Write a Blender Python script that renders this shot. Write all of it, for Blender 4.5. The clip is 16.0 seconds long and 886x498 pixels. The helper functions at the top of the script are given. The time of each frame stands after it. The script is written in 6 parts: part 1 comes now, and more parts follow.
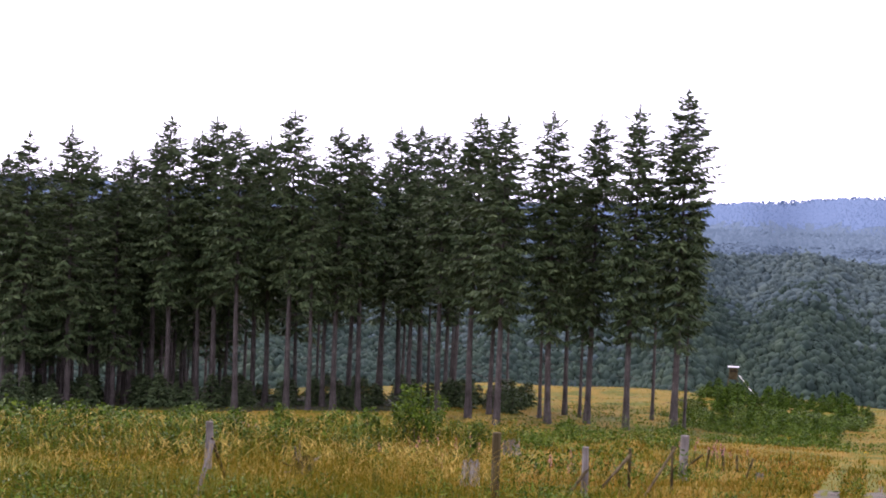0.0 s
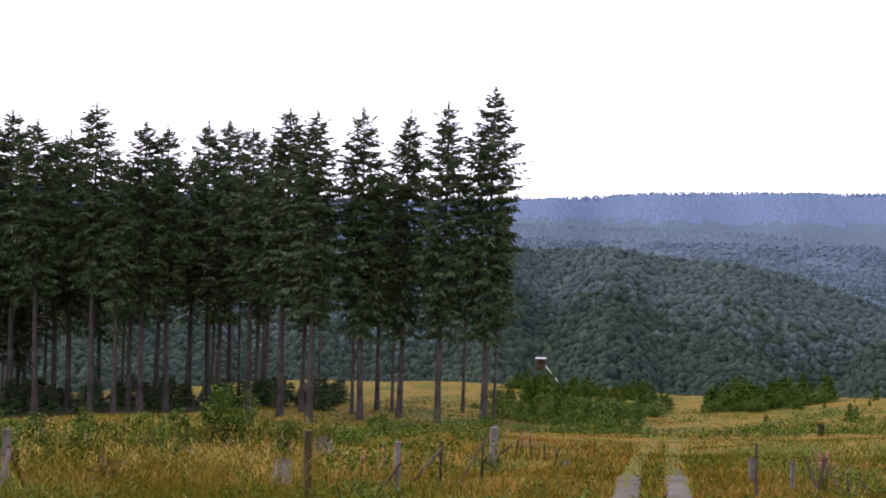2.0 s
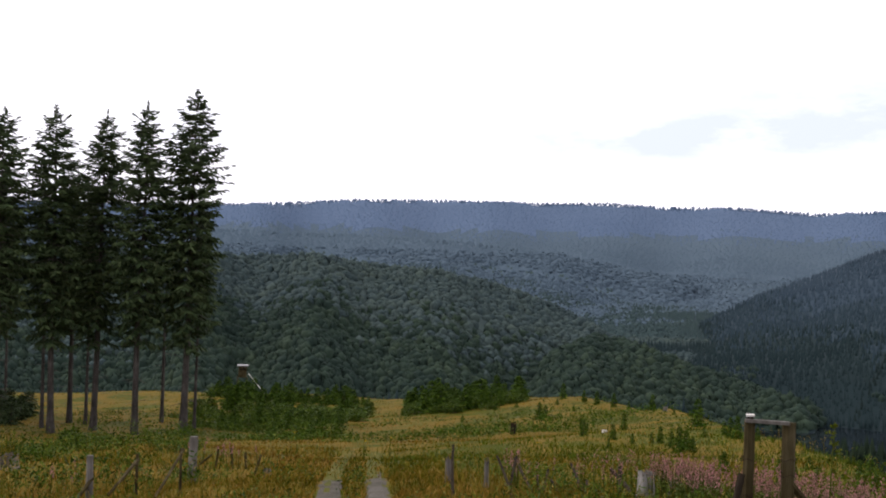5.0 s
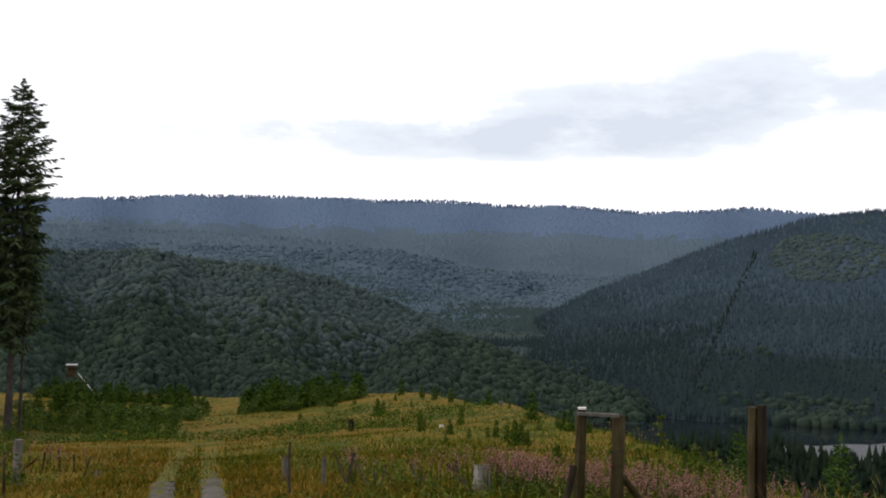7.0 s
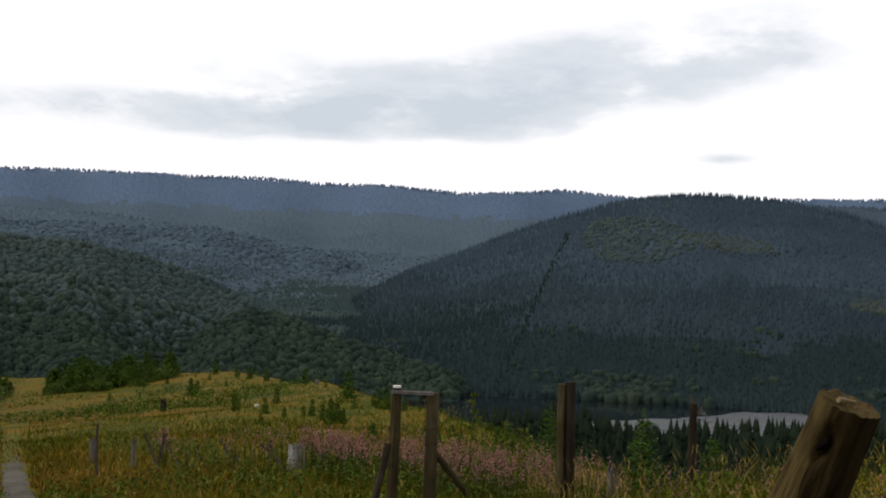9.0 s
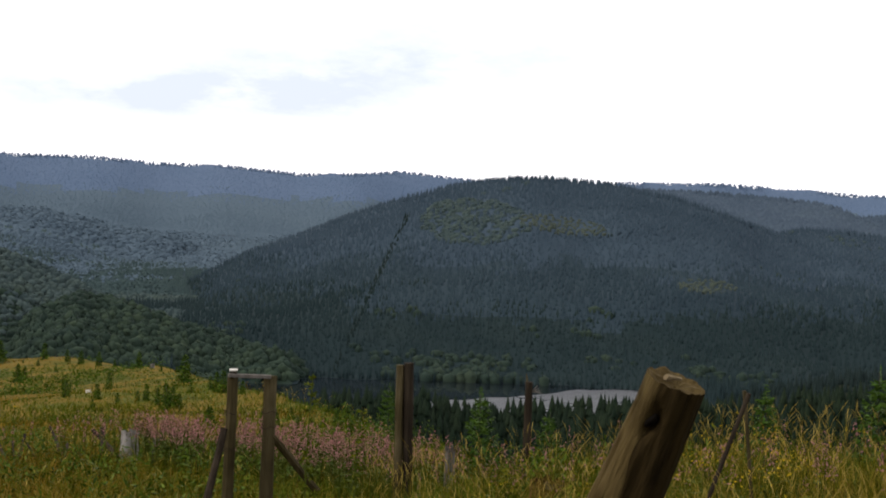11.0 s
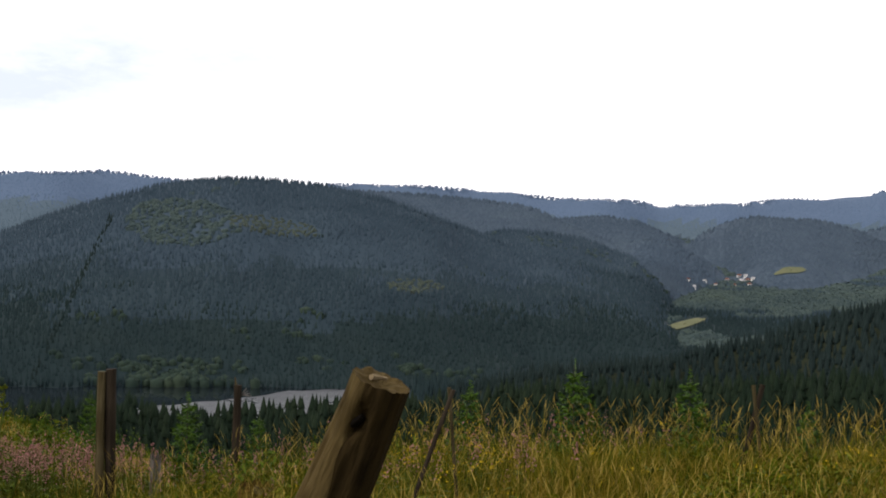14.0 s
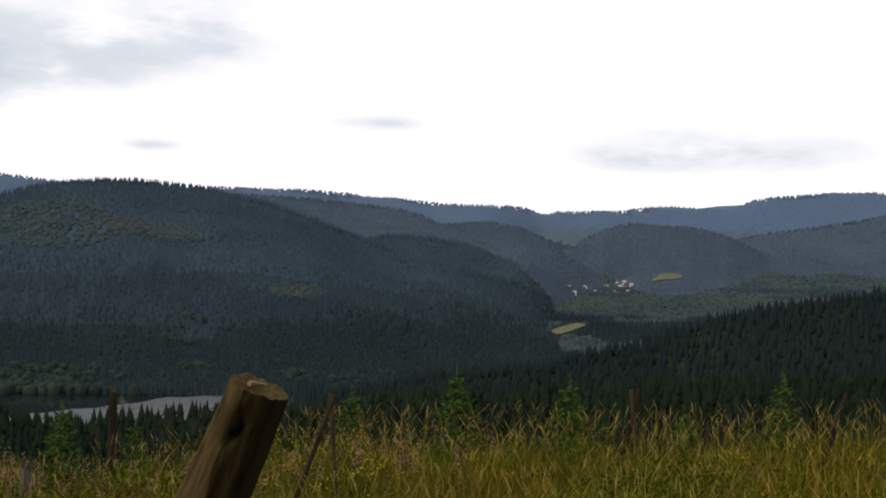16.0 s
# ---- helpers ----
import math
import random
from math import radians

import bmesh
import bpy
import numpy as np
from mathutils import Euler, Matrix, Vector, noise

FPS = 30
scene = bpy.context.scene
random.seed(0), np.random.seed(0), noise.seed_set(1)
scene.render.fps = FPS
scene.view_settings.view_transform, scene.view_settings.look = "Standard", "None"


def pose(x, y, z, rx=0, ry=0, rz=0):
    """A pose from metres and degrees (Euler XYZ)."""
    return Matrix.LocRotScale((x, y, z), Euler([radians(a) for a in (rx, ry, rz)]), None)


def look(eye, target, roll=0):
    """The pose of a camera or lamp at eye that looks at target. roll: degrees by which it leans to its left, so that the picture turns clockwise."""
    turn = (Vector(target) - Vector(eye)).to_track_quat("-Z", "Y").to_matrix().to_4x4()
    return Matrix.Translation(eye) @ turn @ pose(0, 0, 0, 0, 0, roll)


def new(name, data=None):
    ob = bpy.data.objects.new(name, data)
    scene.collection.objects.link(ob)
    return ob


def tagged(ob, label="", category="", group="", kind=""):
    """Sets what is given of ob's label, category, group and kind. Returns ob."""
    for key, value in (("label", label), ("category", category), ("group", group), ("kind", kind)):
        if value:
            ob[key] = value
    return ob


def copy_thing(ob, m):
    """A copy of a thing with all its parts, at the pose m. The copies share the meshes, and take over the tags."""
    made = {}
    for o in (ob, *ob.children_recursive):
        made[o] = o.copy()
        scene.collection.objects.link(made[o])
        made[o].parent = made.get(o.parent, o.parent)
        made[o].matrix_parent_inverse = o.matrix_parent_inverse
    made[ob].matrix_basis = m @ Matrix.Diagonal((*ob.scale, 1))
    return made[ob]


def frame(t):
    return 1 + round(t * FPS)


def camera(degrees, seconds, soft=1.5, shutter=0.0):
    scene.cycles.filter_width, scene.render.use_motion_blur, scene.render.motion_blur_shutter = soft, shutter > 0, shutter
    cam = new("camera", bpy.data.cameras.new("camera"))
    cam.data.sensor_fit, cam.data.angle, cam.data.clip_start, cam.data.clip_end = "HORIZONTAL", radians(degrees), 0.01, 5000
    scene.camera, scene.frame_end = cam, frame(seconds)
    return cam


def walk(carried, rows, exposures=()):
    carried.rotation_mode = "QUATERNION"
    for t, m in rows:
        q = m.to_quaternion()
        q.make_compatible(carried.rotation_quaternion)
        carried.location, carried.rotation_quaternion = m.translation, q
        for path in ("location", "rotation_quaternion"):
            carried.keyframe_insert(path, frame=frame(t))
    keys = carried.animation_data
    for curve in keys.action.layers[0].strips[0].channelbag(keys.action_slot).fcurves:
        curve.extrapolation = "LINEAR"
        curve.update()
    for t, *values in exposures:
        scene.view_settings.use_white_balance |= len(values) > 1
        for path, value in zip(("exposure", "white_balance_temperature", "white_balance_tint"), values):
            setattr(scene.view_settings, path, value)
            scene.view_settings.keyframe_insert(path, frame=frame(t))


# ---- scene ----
# camera: a slow pan to the right from one spot on a hillside, eye 1.6 m above the ground
EYE = 1.6
cam = camera(40.7, 16.0, soft=1.9)
ROWS = [  # seconds, x, y, yaw, pitch, roll
    (0.0, 0.000, 0.000, -0.00, 0.47, -2.33),
    (0.5, 0.002, 0.005, -1.21, 0.44, -2.16),
    (1.0, 0.005, 0.013, -3.19, 0.48, -2.00),
    (1.5, 0.010, 0.024, -5.96, 0.54, -1.87),
    (2.0, 0.017, 0.036, -9.04, 0.60, -1.71),
    (2.5, 0.024, 0.047, -12.11, 0.70, -1.61),
    (3.0, 0.031, 0.057, -14.89, 0.85, -1.71),
    (3.5, 0.037, 0.066, -17.35, 1.03, -1.73),
    (4.0, 0.043, 0.073, -19.47, 1.18, -1.78),
    (6.5, 0.072, 0.101, -28.80, 1.34, -1.61),
    (7.0, 0.079, 0.107, -30.94, 1.37, -1.68),
    (7.5, 0.087, 0.113, -33.17, 1.32, -1.80),
    (8.0, 0.095, 0.119, -35.40, 1.17, -1.87),
    (8.5, 0.103, 0.124, -37.55, 0.93, -2.06),
    (9.0, 0.111, 0.129, -39.66, 0.64, -2.16),
    (11.5, 0.149, 0.146, -49.32, 0.01, -2.03),
    (12.0, 0.158, 0.149, -51.45, 0.00, -1.93),
    (12.5, 0.168, 0.152, -53.84, 0.00, -1.91),
    (13.0, 0.178, 0.155, -56.32, 0.10, -1.84),
    (13.5, 0.189, 0.157, -58.80, 0.27, -1.78),
    (14.0, 0.199, 0.159, -61.15, 0.55, -1.80),
    (14.5, 0.208, 0.160, -63.14, 0.88, -1.85),
    (15.0, 0.215, 0.160, -64.74, 1.03, -1.95),
    (15.5, 0.220, 0.161, -65.94, 1.02, -2.04),
    (16.0, 0.223, 0.161, -66.73, 0.99, -2.10),
]
walk(cam, [(t, pose(x, y, EYE, 90 + pitch, roll, yaw)) for t, x, y, yaw, pitch, roll in ROWS],
     exposures=((0, 1.54, 5900, 37), (2, 1.08, 6000, 32), (3.5, 0.66, 6150, 26), (7.0, 0.12, 6400, 13), (9.0, -0.1, 6500, 12), (11.5, 0.4, 6500, 14), (12.5, 0.42, 6500, 14), (14.0, 0.36, 6500, 14), (16.0, -0.12, 6500, 13)))

# ---- sky and sun: bright overcast with grey cloud banks ----
SUN_AZ, SUN_EL = 48.0, 38.0  # degrees left of the first view, height
world = bpy.data.worlds.new("overcast_sky")
scene.world = world
world.use_nodes = True
wn, wl = world.node_tree.nodes, world.node_tree.links
wn.clear()
w_out = wn.new("ShaderNodeOutputWorld")
w_bg = wn.new("ShaderNodeBackground")
w_sky = wn.new("ShaderNodeTexSky")
w_sky.sky_type, w_sky.sun_disc = "NISHITA", False
w_sky.sun_elevation, w_sky.sun_rotation = radians(SUN_EL), radians(-SUN_AZ)
w_sky.dust_density = 4.0
w_co = wn.new("ShaderNodeTexCoord")
w_no = wn.new("ShaderNodeTexNoise")
w_no.inputs["Scale"].default_value = 9.0
w_no.inputs["Detail"].default_value = 6.0
w_no.inputs["Roughness"].default_value = 0.6
w_map = wn.new("ShaderNodeMapping")
w_map.inputs["Scale"].default_value = (1.0, 1.0, 3.0)
# grey cloud banks: azimuth, height, half width, half height in degrees, weight
CLOUDS = ((-22, 6.6, 7, 1.5, 0.6), (-28, 6.6, 8, 1.6, 0.8), (-33, 6.7, 8, 1.6, 0.9), (-38, 6.9, 8, 1.7, 1.2), (-33, 8.0, 9, 2.4, 0.7), (-41, 8.0, 8, 2.2, 1.1), (-45, 8.9, 8, 2.4, 1.0), (-50, 9.9, 8, 2.6, 0.8), (-55, 10.9, 6, 2.6, 0.6),
          (-42.5, 6.4, 5, 0.9, 0.5), (-14, 6.8, 7, 1.8, 0.5), (-80, 6.0, 9, 1.4, 0.8), (-76, 5.5, 5, 0.8, 0.5), (-63.5, 6.9, 4, 0.6, 0.6), (-53, 5.3, 2.2, 0.4, 0.7), (95, 25, 30, 12, 1.0), (170, 30, 40, 12, 1.0))
total = None
for az, el, wide, high, weight in CLOUDS:
    turn = wn.new("ShaderNodeMapping")
    turn.inputs["Rotation"].default_value = (0, 0, radians(-az))
    squash = wn.new("ShaderNodeMapping")
    sx, sz = 1 / math.tan(radians(wide)), 1 / math.tan(radians(high))
    squash.inputs["Scale"].default_value = (sx, 2.2, sz)
    squash.inputs["Location"].default_value = (0, -2.2 * math.cos(radians(el)), -sz * math.sin(radians(el)))
    ball = wn.new("ShaderNodeTexGradient")
    ball.gradient_type = "SPHERICAL"
    gain = wn.new("ShaderNodeMath")
    gain.operation = "MULTIPLY_ADD"
    gain.inputs[1].default_value = weight
    gain.inputs[2].default_value = 0.0
    wl.new(w_co.outputs["Generated"], turn.inputs["Vector"])
    wl.new(turn.outputs["Vector"], squash.inputs["Vector"])
    wl.new(squash.outputs["Vector"], ball.inputs["Vector"])
    wl.new(ball.outputs["Fac"], gain.inputs[0])
    if total:
        wl.new(total, gain.inputs[2])
    total = gain.outputs[0]
w_mul = wn.new("ShaderNodeMath")
w_mul.operation = "MULTIPLY"
w_sh = wn.new("ShaderNodeMapRange")
w_sh.inputs["From Min"].default_value, w_sh.inputs["From Max"].default_value = 0.26, 0.7
wl.new(w_no.outputs["Fac"], w_sh.inputs["Value"])
wl.new(total, w_mul.inputs[0])
wl.new(w_sh.outputs["Result"], w_mul.inputs[1])
w_ramp = wn.new("ShaderNodeValToRGB")
w_ramp.color_ramp.elements[0].position, w_ramp.color_ramp.elements[0].color = 0.06, (12.6, 12.6, 12.7, 1)
w_ramp.color_ramp.elements[1].position, w_ramp.color_ramp.elements[1].color = 0.95, (7.2, 7.9, 8.6, 1)
w_edge = w_ramp.color_ramp.elements.new(0.4)
w_edge.color = (8.9, 9.4, 9.9, 1)
w_mix = wn.new("ShaderNodeMix")
w_mix.data_type = "RGBA"
w_mix.inputs["Factor"].default_value = 0.88
wl.new(w_co.outputs["Generated"], w_map.inputs["Vector"])
wl.new(w_map.outputs["Vector"], w_no.inputs["Vector"])
wl.new(w_mul.outputs[0], w_ramp.inputs["Fac"])
wl.new(w_sky.outputs["Color"], w_mix.inputs["A"])
wl.new(w_ramp.outputs["Color"], w_mix.inputs["B"])
wl.new(w_mix.outputs["Result"], w_bg.inputs["Color"])
w_bg.inputs["Strength"].default_value = 0.1
wl.new(w_bg.outputs["Background"], w_out.inputs["Surface"])

sun = new("sun", bpy.data.lights.new("sun", "SUN"))
sun.data.energy, sun.data.angle, sun.data.color = 1.7, radians(10), (1.0, 0.95, 0.86)
sa, se = radians(SUN_AZ), radians(SUN_EL)
sun.matrix_world = look((-math.sin(sa) * math.cos(se) * 50, math.cos(sa) * math.cos(se) * 50, math.sin(se) * 50), (0, 0, 0))


# ---- materials ----
def material(name, colors, scale=3.0, rough=0.8, island=0.0, bump=0.0, bump_scale=30.0, big=0.05, spec=0.03, sheen=0.0, sheen_tint=(1, 1, 1), metal=0.0, stretch=(1, 1, 1)):
    """A surface whose colour wanders through `colors` by noise at two scales, by single pieces (island), with fine relief."""
    m = bpy.data.materials.new(name)
    m.use_nodes = True
    n, l = m.node_tree.nodes, m.node_tree.links
    p = n["Principled BSDF"]
    co = n.new("ShaderNodeTexCoord")
    mp = n.new("ShaderNodeMapping")
    mp.inputs["Scale"].default_value = stretch
    l.new(co.outputs["Object"], mp.inputs["Vector"])
    fine = n.new("ShaderNodeTexNoise")
    fine.inputs["Scale"].default_value, fine.inputs["Detail"].default_value = scale, 6.0
    wide = n.new("ShaderNodeTexNoise")
    wide.inputs["Scale"].default_value, wide.inputs["Detail"].default_value = big, 3.0
    l.new(mp.outputs["Vector"], fine.inputs["Vector"])
    l.new(co.outputs["Object"], wide.inputs["Vector"])
    add = n.new("ShaderNodeMath")
    add.operation = "MULTIPLY_ADD"
    add.inputs[1].default_value = 0.5
    l.new(fine.outputs["Fac"], add.inputs[0])
    half = n.new("ShaderNodeMath")
    half.operation = "MULTIPLY"
    half.inputs[1].default_value = 0.5
    l.new(wide.outputs["Fac"], half.inputs[0])
    l.new(half.outputs[0], add.inputs[2])
    spread = n.new("ShaderNodeMapRange")
    spread.inputs["From Min"].default_value, spread.inputs["From Max"].default_value = 0.32, 0.68
    l.new(add.outputs[0], spread.inputs["Value"])
    last = spread.outputs["Result"]
    if island:
        geo = n.new("ShaderNodeNewGeometry")
        mix = n.new("ShaderNodeMix")
        mix.inputs["Factor"].default_value = island
        l.new(last, mix.inputs["A"])
        l.new(geo.outputs["Random Per Island"], mix.inputs["B"])
        last = mix.outputs["Result"]
    ramp = n.new("ShaderNodeValToRGB")
    e = ramp.color_ramp.elements
    while len(e) < len(colors):
        e.new(0.5)
    for i, c in enumerate(colors):
        e[i].position, e[i].color = i / (len(colors) - 1), (*c, 1)
    l.new(last, ramp.inputs["Fac"])
    l.new(ramp.outputs["Color"], p.inputs["Base Color"])
    p.inputs["Roughness"].default_value, p.inputs["Metallic"].default_value = rough, metal
    p.inputs["Specular IOR Level"].default_value = spec
    if sheen:
        p.inputs["Sheen Weight"].default_value, p.inputs["Sheen Roughness"].default_value = sheen, 0.6
        p.inputs["Sheen Tint"].default_value = (*sheen_tint, 1)
    if bump:
        bn = n.new("ShaderNodeTexNoise")
        bn.inputs["Scale"].default_value, bn.inputs["Detail"].default_value = bump_scale, 6.0
        l.new(mp.outputs["Vector"], bn.inputs["Vector"])
        b = n.new("ShaderNodeBump")
        b.inputs["Strength"].default_value = bump
        b.inputs["Distance"].default_value = 1.0 / bump_scale
        l.new(bn.outputs["Fac"], b.inputs["Height"])
        l.new(b.outputs["Normal"], p.inputs["Normal"])
    return m


M_TURF = material("turf", [(0.0233, 0.0383, 0.0018), (0.0581, 0.0583, 0.003), (0.1066, 0.0683, 0.0072), (0.0368, 0.0467, 0.0024), (0.0872, 0.0633, 0.0054)], scale=0.25, big=0.08, bump=0.6, bump_scale=4)
M_GRASS = material("meadow_grass", [(0.0107, 0.0187, 0.0008), (0.0404, 0.0467, 0.0017), (0.0897, 0.0721, 0.0042), (0.1434, 0.0891, 0.0092), (0.2511, 0.1654, 0.0315)], scale=0.22, big=0.05, island=0.6, rough=0.6)
M_LUSH = material("brow_grass", [(0.003, 0.007, 0.0005), (0.024, 0.034, 0.0015), (0.07, 0.066, 0.003), (0.12, 0.09, 0.005), (0.28, 0.19, 0.035)], scale=0.9, big=0.15, island=0.92, rough=0.6)
M_RUST = material("rusty_dry_grass", [(0.0213, 0.0181, 0.001), (0.0694, 0.0418, 0.004), (0.1344, 0.0712, 0.009), (0.2016, 0.1092, 0.018), (0.336, 0.1995, 0.045)], scale=0.5, big=0.1, island=0.72, rough=0.6)
M_GREEN = material("fresh_green_grass", [(0.014, 0.030, 0.002), (0.042, 0.063, 0.003), (0.088, 0.098, 0.006)], scale=0.5, big=0.1, island=0.5, rough=0.6)
M_HERB = material("green_herbs", [(0.0205, 0.0353, 0.0018), (0.0479, 0.0608, 0.0024), (0.1026, 0.098, 0.0054)], scale=0.6, island=0.6, rough=0.6)
M_STRAW = material("dry_grass_heads", [(0.12, 0.0808, 0.014), (0.22, 0.1568, 0.0315), (0.38, 0.2755, 0.077)], scale=2, island=0.7)
M_STEM = material("green_stem", [(0.026, 0.04, 0.005), (0.055, 0.064, 0.010)], scale=4, island=0.5)
M_PINK = material("fireweed_flowers", [(0.18, 0.08, 0.07), (0.25, 0.115, 0.115), (0.16, 0.095, 0.05)], scale=8, island=0.7)
M_YELLOW = material("yellow_flowers", [(0.22, 0.15, 0.006), (0.36, 0.25, 0.01)], scale=8, island=0.7)
M_NEEDLE = material("spruce_needles", [(0.012, 0.023, 0.009), (0.034, 0.05, 0.02), (0.07, 0.088, 0.036)], scale=0.6, big=0.2, island=0.6, rough=0.65)
M_YOUNG = material("young_spruce_needles", [(0.0085, 0.0234, 0.0018), (0.0306, 0.0594, 0.0042), (0.0723, 0.1062, 0.0096)], scale=0.8, big=0.2, island=0.7, rough=0.65)
M_LEAF = material("bush_leaves", [(0.008, 0.020, 0.002), (0.034, 0.062, 0.005), (0.09, 0.115, 0.012)], scale=0.8, island=0.8, rough=0.5)
M_SAPLING = material("larch_needles", [(0.018, 0.045, 0.005), (0.034, 0.068, 0.008), (0.06, 0.094, 0.014)], scale=0.8, island=0.6, rough=0.5)
M_BARK = material("spruce_bark", [(0.02, 0.017, 0.014), (0.045, 0.039, 0.034), (0.085, 0.074, 0.066)], scale=9, big=0.7, bump=0.8, bump_scale=22, stretch=(1, 1, 0.25))
M_TWIG = material("dead_twigs", [(0.05, 0.04, 0.034), (0.12, 0.10, 0.085)], scale=6)
M_WOOD = material("weathered_wood", [(0.018, 0.013, 0.006), (0.042, 0.033, 0.015), (0.09, 0.073, 0.04)], scale=14, big=2, bump=0.7, bump_scale=30, stretch=(1, 1, 0.12))
M_WOOD_DARK = material("dark_wood", [(0.008, 0.006, 0.004), (0.02, 0.015, 0.010), (0.042, 0.032, 0.021)], scale=14, big=2, bump=0.7, bump_scale=30, stretch=(1, 1, 0.12))
M_WOOD_GREY = material("silver_grey_wood", [(0.05, 0.043, 0.036), (0.105, 0.094, 0.082), (0.18, 0.165, 0.15)], scale=12, big=2, bump=0.7, bump_scale=30, stretch=(1, 1, 0.15))
M_CUT = material("sawn_end_grain", [(0.026, 0.017, 0.006), (0.052, 0.036, 0.013), (0.09, 0.066, 0.028)], scale=16, big=5, bump=0.5, bump_scale=45)
M_PALE = material("pale_board", [(0.45, 0.42, 0.37), (0.62, 0.59, 0.54)], scale=12, big=2)
M_BLEACH = material("bleached_wood", [(0.07, 0.063, 0.055), (0.17, 0.158, 0.145), (0.3, 0.285, 0.265)], scale=12, big=2, bump=0.7, bump_scale=30, stretch=(1, 1, 0.15))
M_CONCRETE = material("track_gravel", [(0.039, 0.0335, 0.0218), (0.0702, 0.0624, 0.0484), (0.1014, 0.0936, 0.078)], scale=3, big=0.6, bump=0.8, bump_scale=18)
M_TIN = material("grey_roofing", [(0.24, 0.23, 0.23), (0.36, 0.35, 0.35)], scale=3, big=0.6)
M_WALL = material("white_render", [(0.62, 0.60, 0.56), (0.78, 0.77, 0.74)], scale=0.8)
M_TILE = material("red_roof_tiles", [(0.13, 0.06, 0.045), (0.19, 0.085, 0.06)], scale=0.9)
M_PANE = material("dark_window", [(0.03, 0.035, 0.04), (0.05, 0.055, 0.06)], scale=1, rough=0.1, spec=0.5)
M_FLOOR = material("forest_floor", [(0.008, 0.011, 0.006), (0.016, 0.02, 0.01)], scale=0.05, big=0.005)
# litter coloured near black, to include the shade under the spruces
M_LITTER = material("needle_litter_and_shade", [(0.006, 0.008, 0.002), (0.013, 0.014, 0.004), (0.014, 0.022, 0.004)], scale=0.8, big=0.08, bump=0.5, bump_scale=5)
M_FIELD = material("hay_meadow", [(0.07, 0.08, 0.04), (0.12, 0.115, 0.06)], scale=0.05, big=0.01)
M_SPRUCE_A = material("dark_spruce_stand", [(0.0037, 0.0084, 0.0051), (0.0075, 0.0137, 0.0076), (0.0135, 0.0205, 0.0102)], scale=0.5, big=0.006, island=0.5, rough=0.8)
# M_SPRUCE_D, E, B: one spruce wood, haze painted in, paler and bluer upward
M_SPRUCE_E = material("mid_haze_spruce", [(0.0147, 0.0252, 0.0321), (0.0194, 0.0316, 0.0393), (0.0258, 0.0400, 0.0466)], scale=0.02, big=0.004, island=0.3, rough=0.8)
M_SPRUCE_D = material("low_haze_spruce", [(0.0086, 0.0159, 0.0170), (0.0120, 0.0213, 0.0226), (0.0172, 0.0274, 0.0272)], scale=0.02, big=0.004, island=0.3, rough=0.8)
# dark spruce of the near spur; also paints the shade in the ride
M_SPRUCE_C = material("spur_spruce_and_ride_shade", [(0.0061, 0.0117, 0.0112), (0.0091, 0.0156, 0.0146), (0.0137, 0.0211, 0.0189)], scale=0.4, big=0.006, island=0.3, rough=0.8)
M_SPRUCE_B = material("top_haze_spruce", [(0.0218, 0.0351, 0.0470), (0.0285, 0.0437, 0.0575), (0.0361, 0.0532, 0.0669)], scale=0.02, big=0.004, island=0.25, rough=0.8)
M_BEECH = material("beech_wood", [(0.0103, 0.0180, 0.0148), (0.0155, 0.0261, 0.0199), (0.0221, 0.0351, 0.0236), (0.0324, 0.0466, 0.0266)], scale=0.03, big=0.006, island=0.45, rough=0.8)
# the same beech with distance haze put into its colour
M_BEECH_HAZE = material("hazed_beech_wood", [(0.0242, 0.0374, 0.0389), (0.0316, 0.0470, 0.0466), (0.0409, 0.0576, 0.0513), (0.0521, 0.0691, 0.0532)], scale=0.03, big=0.006, island=0.35, rough=0.8)
M_HILL_BROAD = material("birch_and_beech", [(0.0135, 0.0235, 0.0194), (0.0202, 0.0323, 0.0239), (0.0306, 0.0427, 0.0269)], scale=0.03, big=0.006, island=0.45, rough=0.8)
# M_DOME, M_MIDLOW, M_MIDWOOD and M_FARWOOD carry painted haze: bluer, paler with distance
M_DOME = material("hazed_hill_wood", [(0.0316, 0.0470, 0.0640), (0.0400, 0.0564, 0.0760), (0.0502, 0.0686, 0.0860)], scale=0.03, big=0.004, island=0.2, rough=0.9)
M_OPEN = material("open_young_growth", [(0.0306, 0.0404, 0.0342), (0.0442, 0.055, 0.0418), (0.0561, 0.0671, 0.0494)], scale=0.05, big=0.006, island=0.5, rough=0.8)
M_MIDLOW = material("hazed_valley_wood", [(0.0241, 0.0385, 0.0398), (0.0296, 0.0464, 0.0464), (0.0371, 0.0558, 0.0508)], scale=0.08, big=0.004, island=0.3, rough=0.9)
M_MIDWOOD = material("hazed_mid_wood", [(0.0462, 0.0681, 0.0875), (0.0557, 0.0795, 0.1000), (0.0667, 0.0927, 0.1098)], scale=0.1, big=0.003, island=0.25, rough=0.9)
M_FARWOOD = material("hazed_far_wood", [(0.0540, 0.0820, 0.1273), (0.0630, 0.0920, 0.1402), (0.0740, 0.1040, 0.1530)], scale=0.05, big=0.002, island=0.15, rough=0.9)

